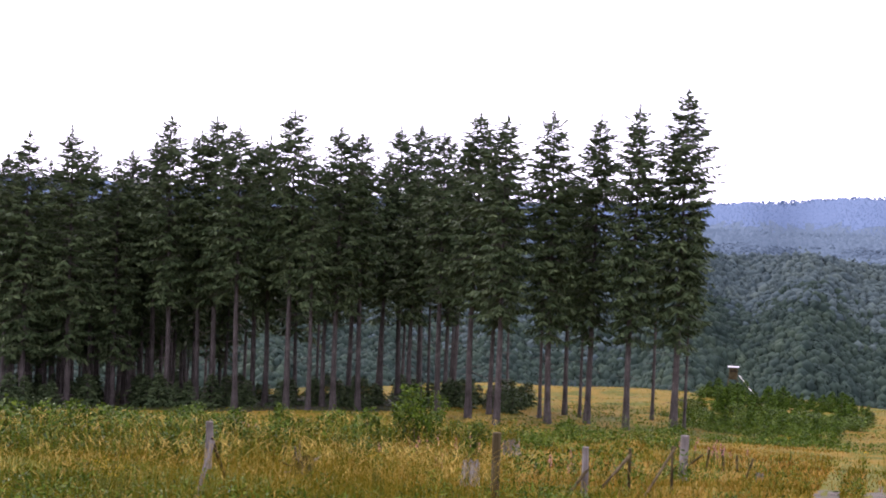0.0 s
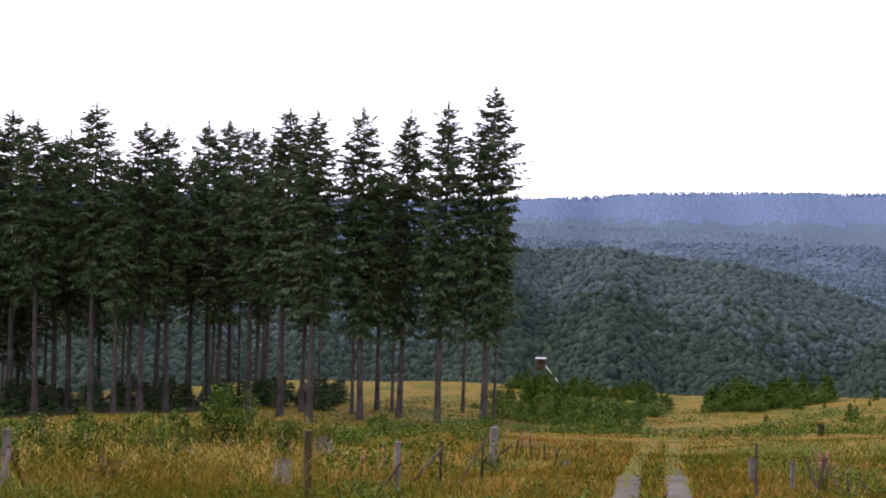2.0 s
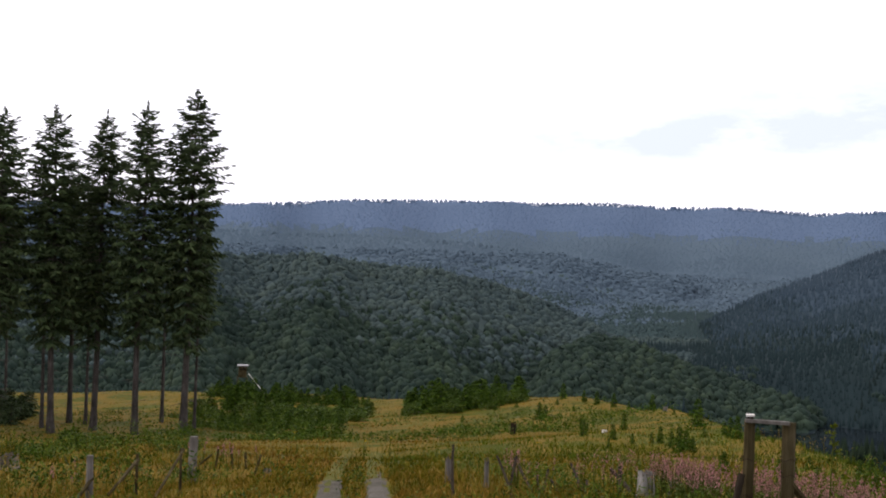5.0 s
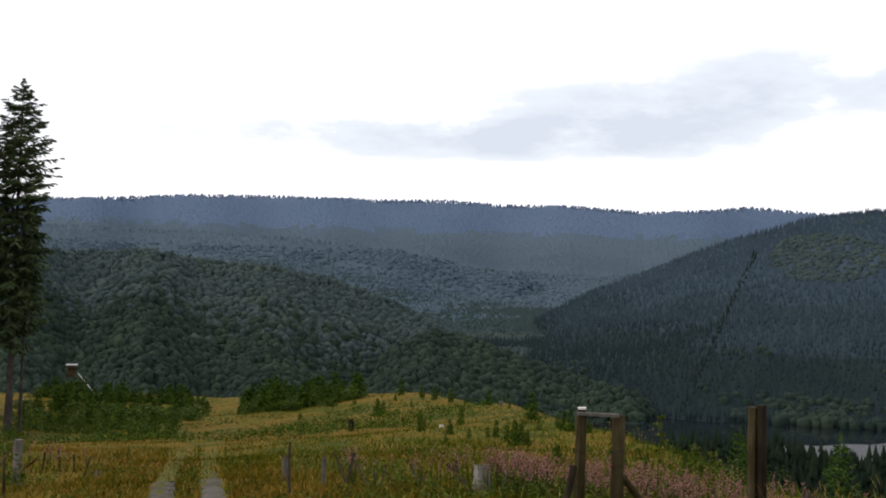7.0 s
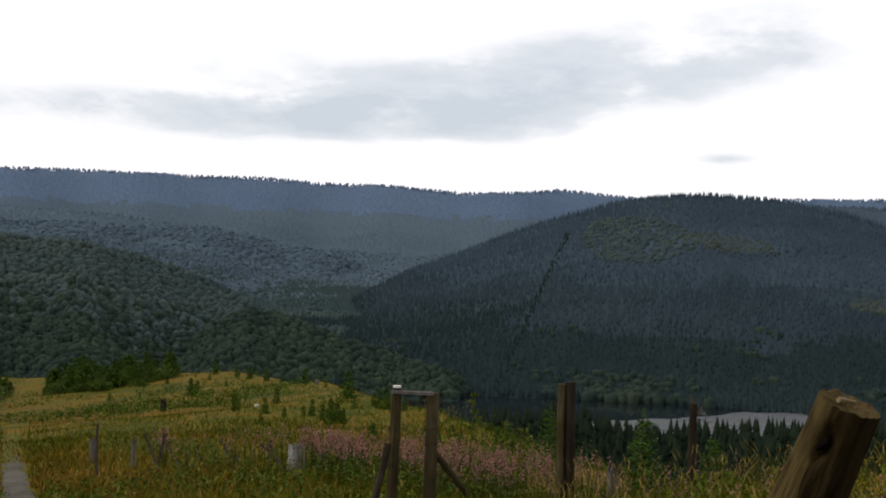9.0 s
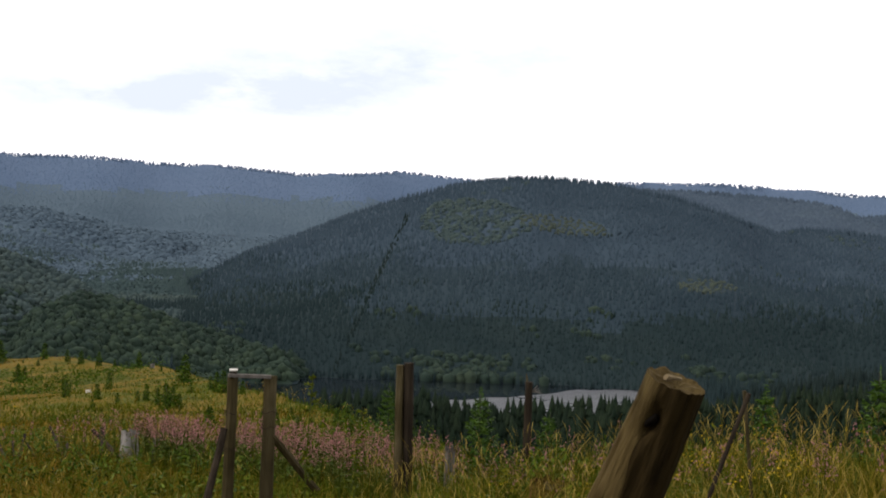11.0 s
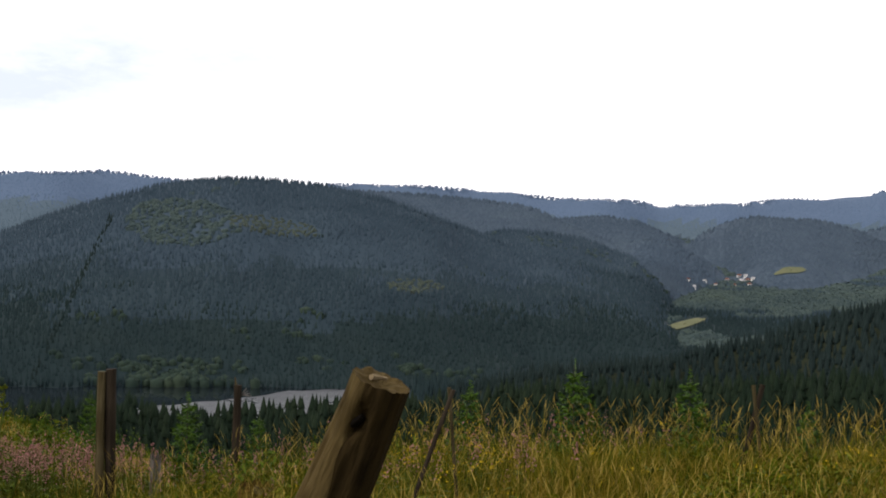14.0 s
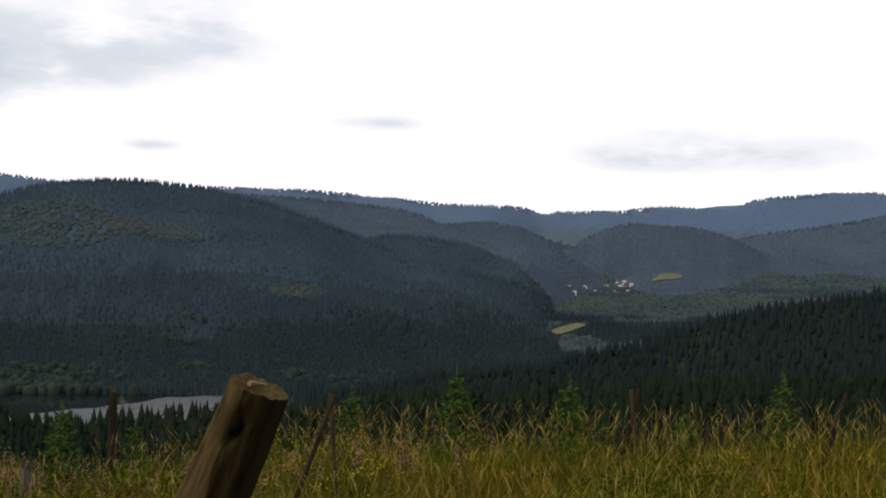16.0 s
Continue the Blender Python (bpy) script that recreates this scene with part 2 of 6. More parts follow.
# still lake: calm under the far bank, ruffled by the wind in the middle
def water(name, rough, low, high):
    m = bpy.data.materials.new(name)
    m.use_nodes = True
    n, l = m.node_tree.nodes, m.node_tree.links
    p = n["Principled BSDF"]
    p.inputs["Base Color"].default_value = (0.006, 0.008, 0.011, 1)
    co = n.new("ShaderNodeTexCoord")
    no = n.new("ShaderNodeTexNoise")
    no.inputs["Scale"].default_value, no.inputs["Detail"].default_value = 0.015, 5
    l.new(co.outputs["Object"], no.inputs["Vector"])
    mr = n.new("ShaderNodeMapRange")
    mr.inputs["From Min"].default_value, mr.inputs["From Max"].default_value = 0.4, 0.6
    mr.inputs["To Min"].default_value, mr.inputs["To Max"].default_value = low, high
    l.new(no.outputs["Fac"], mr.inputs["Value"])
    l.new(mr.outputs["Result"], p.inputs["Roughness"])
    bn = n.new("ShaderNodeTexNoise")
    bn.inputs["Scale"].default_value, bn.inputs["Detail"].default_value = 0.6, 5
    l.new(co.outputs["Object"], bn.inputs["Vector"])
    b = n.new("ShaderNodeBump")
    b.inputs["Strength"].default_value, b.inputs["Distance"].default_value = rough, 0.5
    l.new(bn.outputs["Fac"], b.inputs["Height"])
    l.new(b.outputs["Normal"], p.inputs["Normal"])
    return m


M_CALM = water("calm_water", 0.004, 0.0, 0.02)
M_CALM.node_tree.nodes["Principled BSDF"].inputs["Specular IOR Level"].default_value = 0.3
M_WATER = water("ruffled_water", 0.8, 0.25, 0.4)
M_WATER.node_tree.nodes["Principled BSDF"].inputs["Specular IOR Level"].default_value = 0.3

# ---- the lie of the land, by azimuth (degrees, left positive) and distance ----
rng = np.random.default_rng(7)


def vnoise(x, y, seed=0):
    """Smooth value noise in -1..1."""
    xi, yi = np.floor(x), np.floor(y)
    fx, fy = x - xi, y - yi
    fx, fy = fx * fx * (3 - 2 * fx), fy * fy * (3 - 2 * fy)

    def corner(a, b):
        h = np.sin(a * 127.1 + b * 311.7 + seed * 74.7) * 43758.5453
        return (h - np.floor(h)) * 2 - 1

    top = corner(xi, yi) * (1 - fx) + corner(xi + 1, yi) * fx
    low = corner(xi, yi + 1) * (1 - fx) + corner(xi + 1, yi + 1) * fx
    return top * (1 - fy) + low * fy


# the clearing: near slope, distance of its brow, slope to the brow
CLEARING = np.array([
    (-180, 0.0, 60, 0.0), (-100, 0.01, 12, 0.01), (-80, 0.018, 11, 0.018), (-70, 0.03, 11, 0.03), (-60, 0.042, 11.5, 0.042),
    (-55, 0.066, 13, 0.066), (-50, 0.085, 16, 0.085), (-45, 0.10, 26, 0.0975), (-41, 0.10, 40, 0.091), (-37, 0.10, 62, 0.088),
    (-32.5, 0.10, 100, 0.0856), (-28.7, 0.105, 120, 0.083), (-20, 0.118, 150, 0.0927), (-10, 0.119, 150, 0.09), (-3, 0.12, 150, 0.0925),
    (5, 0.118, 155, 0.10), (11, 0.118, 160, 0.108), (20, 0.118, 170, 0.108), (60, 0.1, 170, 0.1), (180, 0.0, 60, 0.0)])

# ridges: name, distance, front slope, then azimuth and height angle of the ground along the crest
RIDGES = {}
RIDGES["far"] = (3600, 0.23, [(-56, 2.79), (-52, 3.29), (-48, 3.49), (-45.3, 3.71), (-42.5, 3.49), (-40.5, 3.39), (-37, 3.63), (-33.5, 3.59), (-31, 3.75), (-28, 3.65), (-26, 3.69), (-22.5, 3.67), (-18.5, 3.56), (-16.3, 3.37), (-13, 3.16), (-5, 2.89), (20, 2.99), (60, 3.19), (180, 3.19)])
RIDGES["far_right"] = (4300, 0.26, [(-180, 3.22), (-110, 4.02), (-90, 4.27), (-84.5, 4.16), (-82, 3.92), (-80, 3.52), (-77, 3.41), (-75, 3.11), (-71.5, 2.96), (-70, 3.19), (-66.5, 3.19), (-63.4, 3.45), (-60, 3.60), (-56, 3.54), (-50, 3.22)])
RIDGES["mid"] = (2300, 0.2, [(-42, -1.6), (-40, -1), (-36, -0.2), (-32, 0.7), (-28.6, 1.2), (-24.6, 1.65), (-21.6, 1.8), (-15, 1.9), (0, 1.8), (60, 1.8), (75, -5)])
RIDGES["peak"] = (1750, 990, [(-67, -2.9), (-65, 0.6), (-62.3, 1.55), (-60.6, 2.15), (-58.2, 2.9), (-55, 3.45), (-52, 3.62), (-50, 3.5), (-48, 3.2), (-45.6, 2.5), (-43, 1.6), (-40.5, 0.5), (-38, -0.5), (-35.4, -1.9), (-33.2, -2.9), (-30, -4.5), (-27, -7)])
RIDGES["behind_peak"] = (2500, 0.2, [(-71, 0.12), (-69, 1.22), (-67, 2.02), (-65.5, 2.62), (-64.5, 2.82), (-63, 2.97), (-60, 3.17), (-57, 3.22), (-54, 2.82), (-50, 1.12)])
RIDGES["shoulder"] = (1900, 1060, [(-75, -5), (-73.5, -3.5), (-72.3, -1.7), (-71.3, -0.6), (-70.2, 0.4), (-67.8, 1.25), (-66, 1.5), (-64, 1.55), (-62, 1.1), (-59, 0)])
RIDGES["saddle"] = (3000, 0.18, [(-76, -0.5), (-74.5, 0.3), (-73, 1.1), (-71.6, 1.67), (-70.2, 2.2), (-68.9, 2.41), (-66.2, 2.2), (-64, 1.8), (-60, 0)])
RIDGES["foot"] = (2350, 0.2, [(-78, -3), (-76, -1.6), (-75, -0.7), (-74.3, -0.1), (-73.2, 0.6), (-72.1, 1.1), (-71, 1.4), (-69.7, 1.2), (-68, 0.8), (-64, -1)])
RIDGES["dome"] = (2900, 0.2, [(-90, -0.90), (-86, 0.00), (-83.5, 0.70), (-81.8, 1.35), (-80, 2.05), (-78.6, 2.40), (-76.8, 2.45), (-75.5, 2.55), (-74.7, 2.35), (-73.4, 1.75), (-72.4, 0.90), (-70.5, -0.80), (-68, -1.90)])
RIDGES["right_back"] = (3500, 0.2, [(-120, 2.10), (-105, 3.10), (-92, 3.40), (-87, 3.20), (-85.4, 2.85), (-83.4, 2.50), (-82, 2.30), (-80.3, 1.90), (-78, 1.00), (-74, -0.90)])
RIDGES["spur"] = (800, 0.3, [(-150, -2), (-100, 0.6), (-87, -0.5), (-84, -1.1), (-82, -1.45), (-79.4, -2.1), (-76.9, -3.0), (-74.3, -3.8), (-71.7, -4.6), (-66.4, -5.2), (-62, -6.2), (-59, -8)])
RIDGES["beech_hill"] = (1250, 0.3, [(-44, -9), (-42, -7.2), (-39.6, -5.7), (-38, -5.1), (-35.8, -4.4), (-33.4, -3.6), (-31, -2.5), (-28.6, -1.25), (-25.6, -0.25), (-23.3, 0.15), (-20.5, 0.4), (-17, 0.76), (-13, 0.7), (0, 0.7), (60, 0.7), (100, -4)])
RIDGES["beech_spur"] = (1020, 0.3, [(-60, -12), (-43.5, -8.5), (-42, -6.9), (-41.2, -6.1), (-40.3, -5.35), (-37.5, -4.6), (-34.8, -3.85), (-32.1, -2.85), (-30.5, -2.6), (-28.5, -3.6), (-26.5, -7), (-20, -12)])
RIDGES["bench"] = (420, 0.12, [(-150, -5), (-90, -5.0), (-83.6, -5.5), (-77, -6.1), (-74.4, -6.4), (-69, -6.9), (-65, -7.05), (-62.4, -7.7), (-58, -7.95), (-55.5, -8.2), (-53, -8.35), (-50, -8.6), (-46, -8.1), (-42, -8.4), (-38, -9.8), (-34, -13)])
NAMES = list(RIDGES)
LAKE = -105.0


def land(x, y, which=False):
    """Height of the ground at x, y (0 at the camera's feet); with which=True also what it belongs to (0 clearing, 1 valley, 2.. ridges)."""
    x, y = np.asarray(x, float), np.asarray(y, float)
    r = np.hypot(x, y)
    az = np.degrees(np.arctan2(-x, y))
    c = [np.interp(az, CLEARING[:, 0], CLEARING[:, k]) for k in (1, 2, 3)]
    r0 = np.minimum(80, 0.5 * c[1])
    s = c[0] + (c[2] - c[0]) * np.clip((r - r0) / (c[1] - r0), 0, 1)
    d, w = np.maximum(r - c[1], 0), 3 + 0.08 * c[1]
    near = -s * np.minimum(r, c[1]) - 0.33 * (np.sqrt(d * d + w * w) - w) - c[2] * d * np.exp(-d / 20)
    near = near + np.clip(r / 25, 0, 1) * (0.28 * vnoise(x / 9, y / 9, 3) + 0.12 * vnoise(x / 3.1, y / 3.1, 4)) + 0.03 * vnoise(x, y, 5)
    hs = [near, LAKE + 1.0 + np.clip(r - 1010, 0, None) * 0.07 + 0 * x]
    for rc, slope, nodes in RIDGES.values():
        a, e = np.array(nodes).T
        crest = rc * np.tan(np.radians(np.interp(az, a, e, left=-12, right=-12)))
        wave = 1 + 0.06 * vnoise(az * 0.35, az * 0 + rc, 9)
        rr = rc * wave
        crest = crest * wave
        if slope > 1:  # front slope given as the distance of the hill's foot
            slope = np.maximum(crest - LAKE - 1, 0) / (rr - slope)
        bumps = (0.15 if rc > 2000 else 1.0) * np.clip((rr - r) / 200, 0, 1) * (14 * vnoise(x / 210, y / 210, 6) + 6 * vnoise(x / 80, y / 80, 7))
        hs.append(np.where(r < rr, crest - slope * (rr - r) + bumps, crest - 0.25 * (r - rr)))
    hs = np.array(hs)
    lake_bed = (az < -38) & (az > -60) & (r > 600) & (r < 962) & (hs.argmax(0) != 2 + NAMES.index("bench")) & (hs.argmax(0) != 2 + NAMES.index("beech_spur"))
    z = hs.max(0)
    z = np.where(lake_bed & (z < LAKE + 12), np.minimum(z, LAKE - 3), z) + EYE * (r > 250)
    return (z, hs.argmax(0)) if which else z


def spot(az, r, lift=0.0):
    """The place on the ground at an azimuth and distance."""
    a = radians(az)
    x, y = -math.sin(a) * r, math.cos(a) * r
    return Vector((x, y, float(land(x, y)) + lift))


def big_mesh(name, verts, tris, mats, slot=None, smooth=False):
    """A mesh from arrays of corners and triangles."""
    me = bpy.data.meshes.new(name)
    verts, tris = np.asarray(verts, np.float32), np.asarray(tris, np.int32)
    me.vertices.add(len(verts))
    me.vertices.foreach_set("co", verts.ravel())
    me.loops.add(tris.size)
    me.loops.foreach_set("vertex_index", tris.ravel())
    me.polygons.add(len(tris))
    me.polygons.foreach_set("loop_start", np.arange(0, tris.size, 3, dtype=np.int32))
    for m in mats:
        me.materials.append(m)
    if slot is not None:
        me.polygons.foreach_set("material_index", np.asarray(slot, np.int32))
    if smooth:
        me.polygons.foreach_set("use_smooth", np.ones(len(tris), bool))
    me.update()
    me.validate()
    return me


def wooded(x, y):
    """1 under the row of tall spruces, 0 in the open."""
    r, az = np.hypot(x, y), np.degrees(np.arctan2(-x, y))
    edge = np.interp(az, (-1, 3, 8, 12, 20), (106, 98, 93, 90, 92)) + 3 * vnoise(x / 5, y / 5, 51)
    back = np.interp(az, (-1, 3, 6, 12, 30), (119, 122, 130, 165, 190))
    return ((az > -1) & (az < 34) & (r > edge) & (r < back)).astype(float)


# ground: one sheet from the feet to the horizon
def build_ground():
    az = np.concatenate([np.arange(-180, -94, 4.0), np.arange(-94, 26, 0.4), np.arange(26, 180, 4.0)])
    rings = [0.0, 0.8]
    while rings[-1] < 4650:
        rings.append(rings[-1] + max(0.45, rings[-1] * 0.028))
    rings = np.array(rings[1:])
    a, r = np.meshgrid(np.radians(az), rings)
    x, y = -np.sin(a) * r, np.cos(a) * r
    z = land(x, y)
    na, nr = len(az), len(rings)
    verts = np.concatenate([np.stack([x, y, z], -1).reshape(-1, 3), [[0, 0, 0]]])
    i, j = np.meshgrid(np.arange(nr - 1), np.arange(na), indexing="ij")
    k = (j + 1) % na
    q = np.stack([i * na + j, i * na + k, (i + 1) * na + k, (i + 1) * na + j], -1).reshape(-1, 4)
    tris = np.concatenate([q[:, [0, 2, 1]], q[:, [0, 3, 2]]])
    fan = np.stack([np.full(na, nr * na), np.arange(na), (np.arange(na) + 1) % na], -1)
    tris = np.concatenate([tris, fan])
    quad_mid = verts[q].mean(1)
    mid = np.concatenate([quad_mid, quad_mid, verts[fan].mean(1)])
    mr, ma = np.hypot(mid[:, 0], mid[:, 1]), np.degrees(np.arctan2(-mid[:, 0], mid[:, 1]))
    brow = np.interp(ma, CLEARING[:, 0], CLEARING[:, 2])
    own = land(mid[:, 0], mid[:, 1], which=True)[1]
    # far hill ground repeats the haze-tinted colours of its woods
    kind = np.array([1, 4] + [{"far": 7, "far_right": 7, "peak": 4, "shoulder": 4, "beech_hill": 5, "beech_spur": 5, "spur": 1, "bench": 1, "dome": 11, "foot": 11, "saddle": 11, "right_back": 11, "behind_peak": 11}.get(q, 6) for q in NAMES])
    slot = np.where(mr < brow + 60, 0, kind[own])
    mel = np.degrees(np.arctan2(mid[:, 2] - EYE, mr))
    # painted haze: the hill's ground colour steps from dark to bluish with height angle
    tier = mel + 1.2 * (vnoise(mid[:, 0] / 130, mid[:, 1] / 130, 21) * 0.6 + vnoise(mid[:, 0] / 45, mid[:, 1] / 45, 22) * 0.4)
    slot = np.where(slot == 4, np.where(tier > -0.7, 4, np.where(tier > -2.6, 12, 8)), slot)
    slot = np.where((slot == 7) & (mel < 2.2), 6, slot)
    # beech ground beyond about 1090 m takes the haze-tinted colour
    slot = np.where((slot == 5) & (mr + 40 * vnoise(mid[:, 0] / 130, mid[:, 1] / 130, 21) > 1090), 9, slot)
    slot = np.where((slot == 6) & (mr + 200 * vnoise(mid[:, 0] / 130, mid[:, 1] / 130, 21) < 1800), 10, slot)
    # ground under the spruce row gets the litter colour with painted shade
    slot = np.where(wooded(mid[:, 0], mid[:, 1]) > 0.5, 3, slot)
    g = new("ground", big_mesh("ground", verts, tris, [M_TURF, M_FLOOR, M_FIELD, M_LITTER, M_SPRUCE_B, M_BEECH, M_MIDWOOD, M_FARWOOD, M_SPRUCE_D, M_BEECH_HAZE, M_MIDLOW, M_DOME, M_SPRUCE_E], slot, smooth=True))
    tagged(g, "rough grassy hillside falling to a wooded valley and hills", "ground", kind="structure")


build_ground()


# mown meadows on the valley floor, laid just over the ground
def hay_field(az, r, wide, deep, skew, seed, label):
    n_, m_ = 40, 7
    verts, tris = [], []
    for k in range(m_ + 1):
        for j in range(n_):
            a = 6.2832 * j / n_
            q = k / m_ * (1 + 0.3 * noise.noise(Vector((math.cos(a) * 1.4, math.sin(a) * 1.4, seed))))
            da, dr = math.cos(a) * q * wide, math.sin(a) * q * deep
            p = spot(az + da, r + dr - da * skew, 1.2)
            verts.append(p[:])
    for k in range(m_):
        for j in range(n_):
            a0, a1, b0, b1 = k * n_ + j, k * n_ + (j + 1) % n_, (k + 1) * n_ + j, (k + 1) * n_ + (j + 1) % n_
            tris += [(a0, b0, b1), (a0, b1, a1)]
    f = new("meadow", big_mesh("meadow", verts, tris, [M_FIELD], smooth=True))
    tagged(f, label, "meadow", kind="structure")


hay_field(-72.65, 1500, 0.95, 38, 70, 1.0, "pale mown hay meadow on the valley floor")
hay_field(-77.4, 2200, 0.65, 30, 40, 4.0, "small mown meadow beside the village")

# lake: near bank, edge of the ruffled water, far bank
def build_lake():
    bm = bmesh.new()
    rows = []
    for k in range(41):
        az = -37 - k * 0.55
        far = 972 - 40 * max(0, (az + 46) / 9) + 10 * math.sin(k * 0.9)
        wind = np.interp(az, (-58, -56, -54, -52, -49, -46, -44, -37), (970, 962, 945, 895, 856, 822, 790, 690)) + 4 * math.sin(k * 1.7)
        if az < -56.8:
            far = wind = 640 + max(0, (az + 59)) * 120
        a = radians(az)
        rows.append([bm.verts.new((-math.sin(a) * r, math.cos(a) * r, LAKE + EYE - 1.0)) for r in (560, min(wind, far - 3), far)])
    for p0, p1 in zip(rows, rows[1:]):
        for k in (0, 1):
            fc = bm.faces.new((p0[k], p0[k + 1], p1[k + 1], p1[k]))
            fc.normal_update()
            if fc.normal.z < 0:
                fc.normal_flip()
            fc.material_index = k
    me = bpy.data.meshes.new("lake")
    bm.to_mesh(me)
    me.materials.append(M_WATER)
    me.materials.append(M_CALM)
    tagged(new("lake", me), "grey lake in the valley, dark and calm under the far bank", "lake", kind="structure")


build_lake()


# ---- far woods ----
def cone_tree(sides=6, tiers=3):
    """Low-detail conifer one unit high and about half as wide."""
    v, t = [], []
    for k in range(tiers):
        z0, z1 = k / (tiers + 0.6), (k + 1.9) / (tiers + 0.9)
        rad = 0.5 * (1 - 0.26 * k * 3 / tiers)
        o = len(v)
        v.append((0, 0, min(z1, 1.0)))
        for s in range(sides):
            a = 2 * math.pi * (s + 0.5 * k) / sides
            q = rad * (1.0 if s % 2 else 0.7)
            v.append((math.cos(a) * q, math.sin(a) * q, z0 + (0.0 if s % 2 else 0.05)))
        t += [(o, o + 1 + s, o + 1 + (s + 1) % sides) for s in range(sides)]
    return np.array(v), np.array(t)


def ball_tree(seed, fine=2):
    """Lumpy broadleaf crown one unit high: one uneven dome with bulging boughs and loose leaf tufts."""
    gen = np.random.default_rng(seed)
    bm = bmesh.new()
    bmesh.ops.create_icosphere(bm, subdivisions=fine, radius=0.5)
    for w in bm.verts:
        d = w.co.normalized()
        q = 1 + 0.34 * noise.noise(d * 2.2 + Vector((seed * 3.1, 0, 0))) + 0.14 * gen.normal() * 0.6
        w.co = Vector((d.x * 0.5 * q, d.y * 0.5 * q, 0.5 + d.z * 0.5 * q))
    v = [w.co[:] for w in bm.verts]
    t = [[w.index for w in fc.verts] for fc in bm.faces if fc.calc_center_median().z > 0.22]
    bm.free()
    for k in range(9):
        d = gen.normal(size=3)
        d /= np.linalg.norm(d)
        d[2] = abs(d[2])
        c = np.array((0, 0, 0.5)) + d * 0.5
        v += [tuple(c + gen.normal(size=3) * 0.09) for i in range(3)]
        t.append([len(v) - 3, len(v) - 2, len(v) - 1])
    return np.array(v), np.array(t)


def scatter(name, kinds, places, widths, heights, mats, slot, label, category):
    """One mesh of many low-detail trees."""
    verts, tris, slots, o = [], [], [], 0
    pick = rng.integers(0, len(kinds), len(places))
    for k, (bv, bt) in enumerate(kinds):
        s = pick == k
        n_ = int(s.sum())
        if not n_:
            continue
        turn = rng.uniform(0, 2 * np.pi, n_)
        c, sn = np.cos(turn), np.sin(turn)
        x = (bv[None, :, 0] * c[:, None] - bv[None, :, 1] * sn[:, None]) * widths[s][:, None]
        y = (bv[None, :, 0] * sn[:, None] + bv[None, :, 1] * c[:, None]) * widths[s][:, None]
        z = bv[None, :, 2] * heights[s][:, None] + 0 * x
        verts.append((np.stack([x, y, z], -1) + places[s][:, None, :]).reshape(-1, 3))
        tris.append((bt[None] + (o + np.arange(n_) * len(bv))[:, None, None]).reshape(-1, 3))
        slots.append(np.repeat(slot[s], len(bt)))
        o += n_ * len(bv)
    if not verts:
        return
    me = big_mesh(name, np.concatenate(verts), np.concatenate(tris), mats, np.concatenate(slots))
    tagged(new(name, me), label, category, kind="stuff")


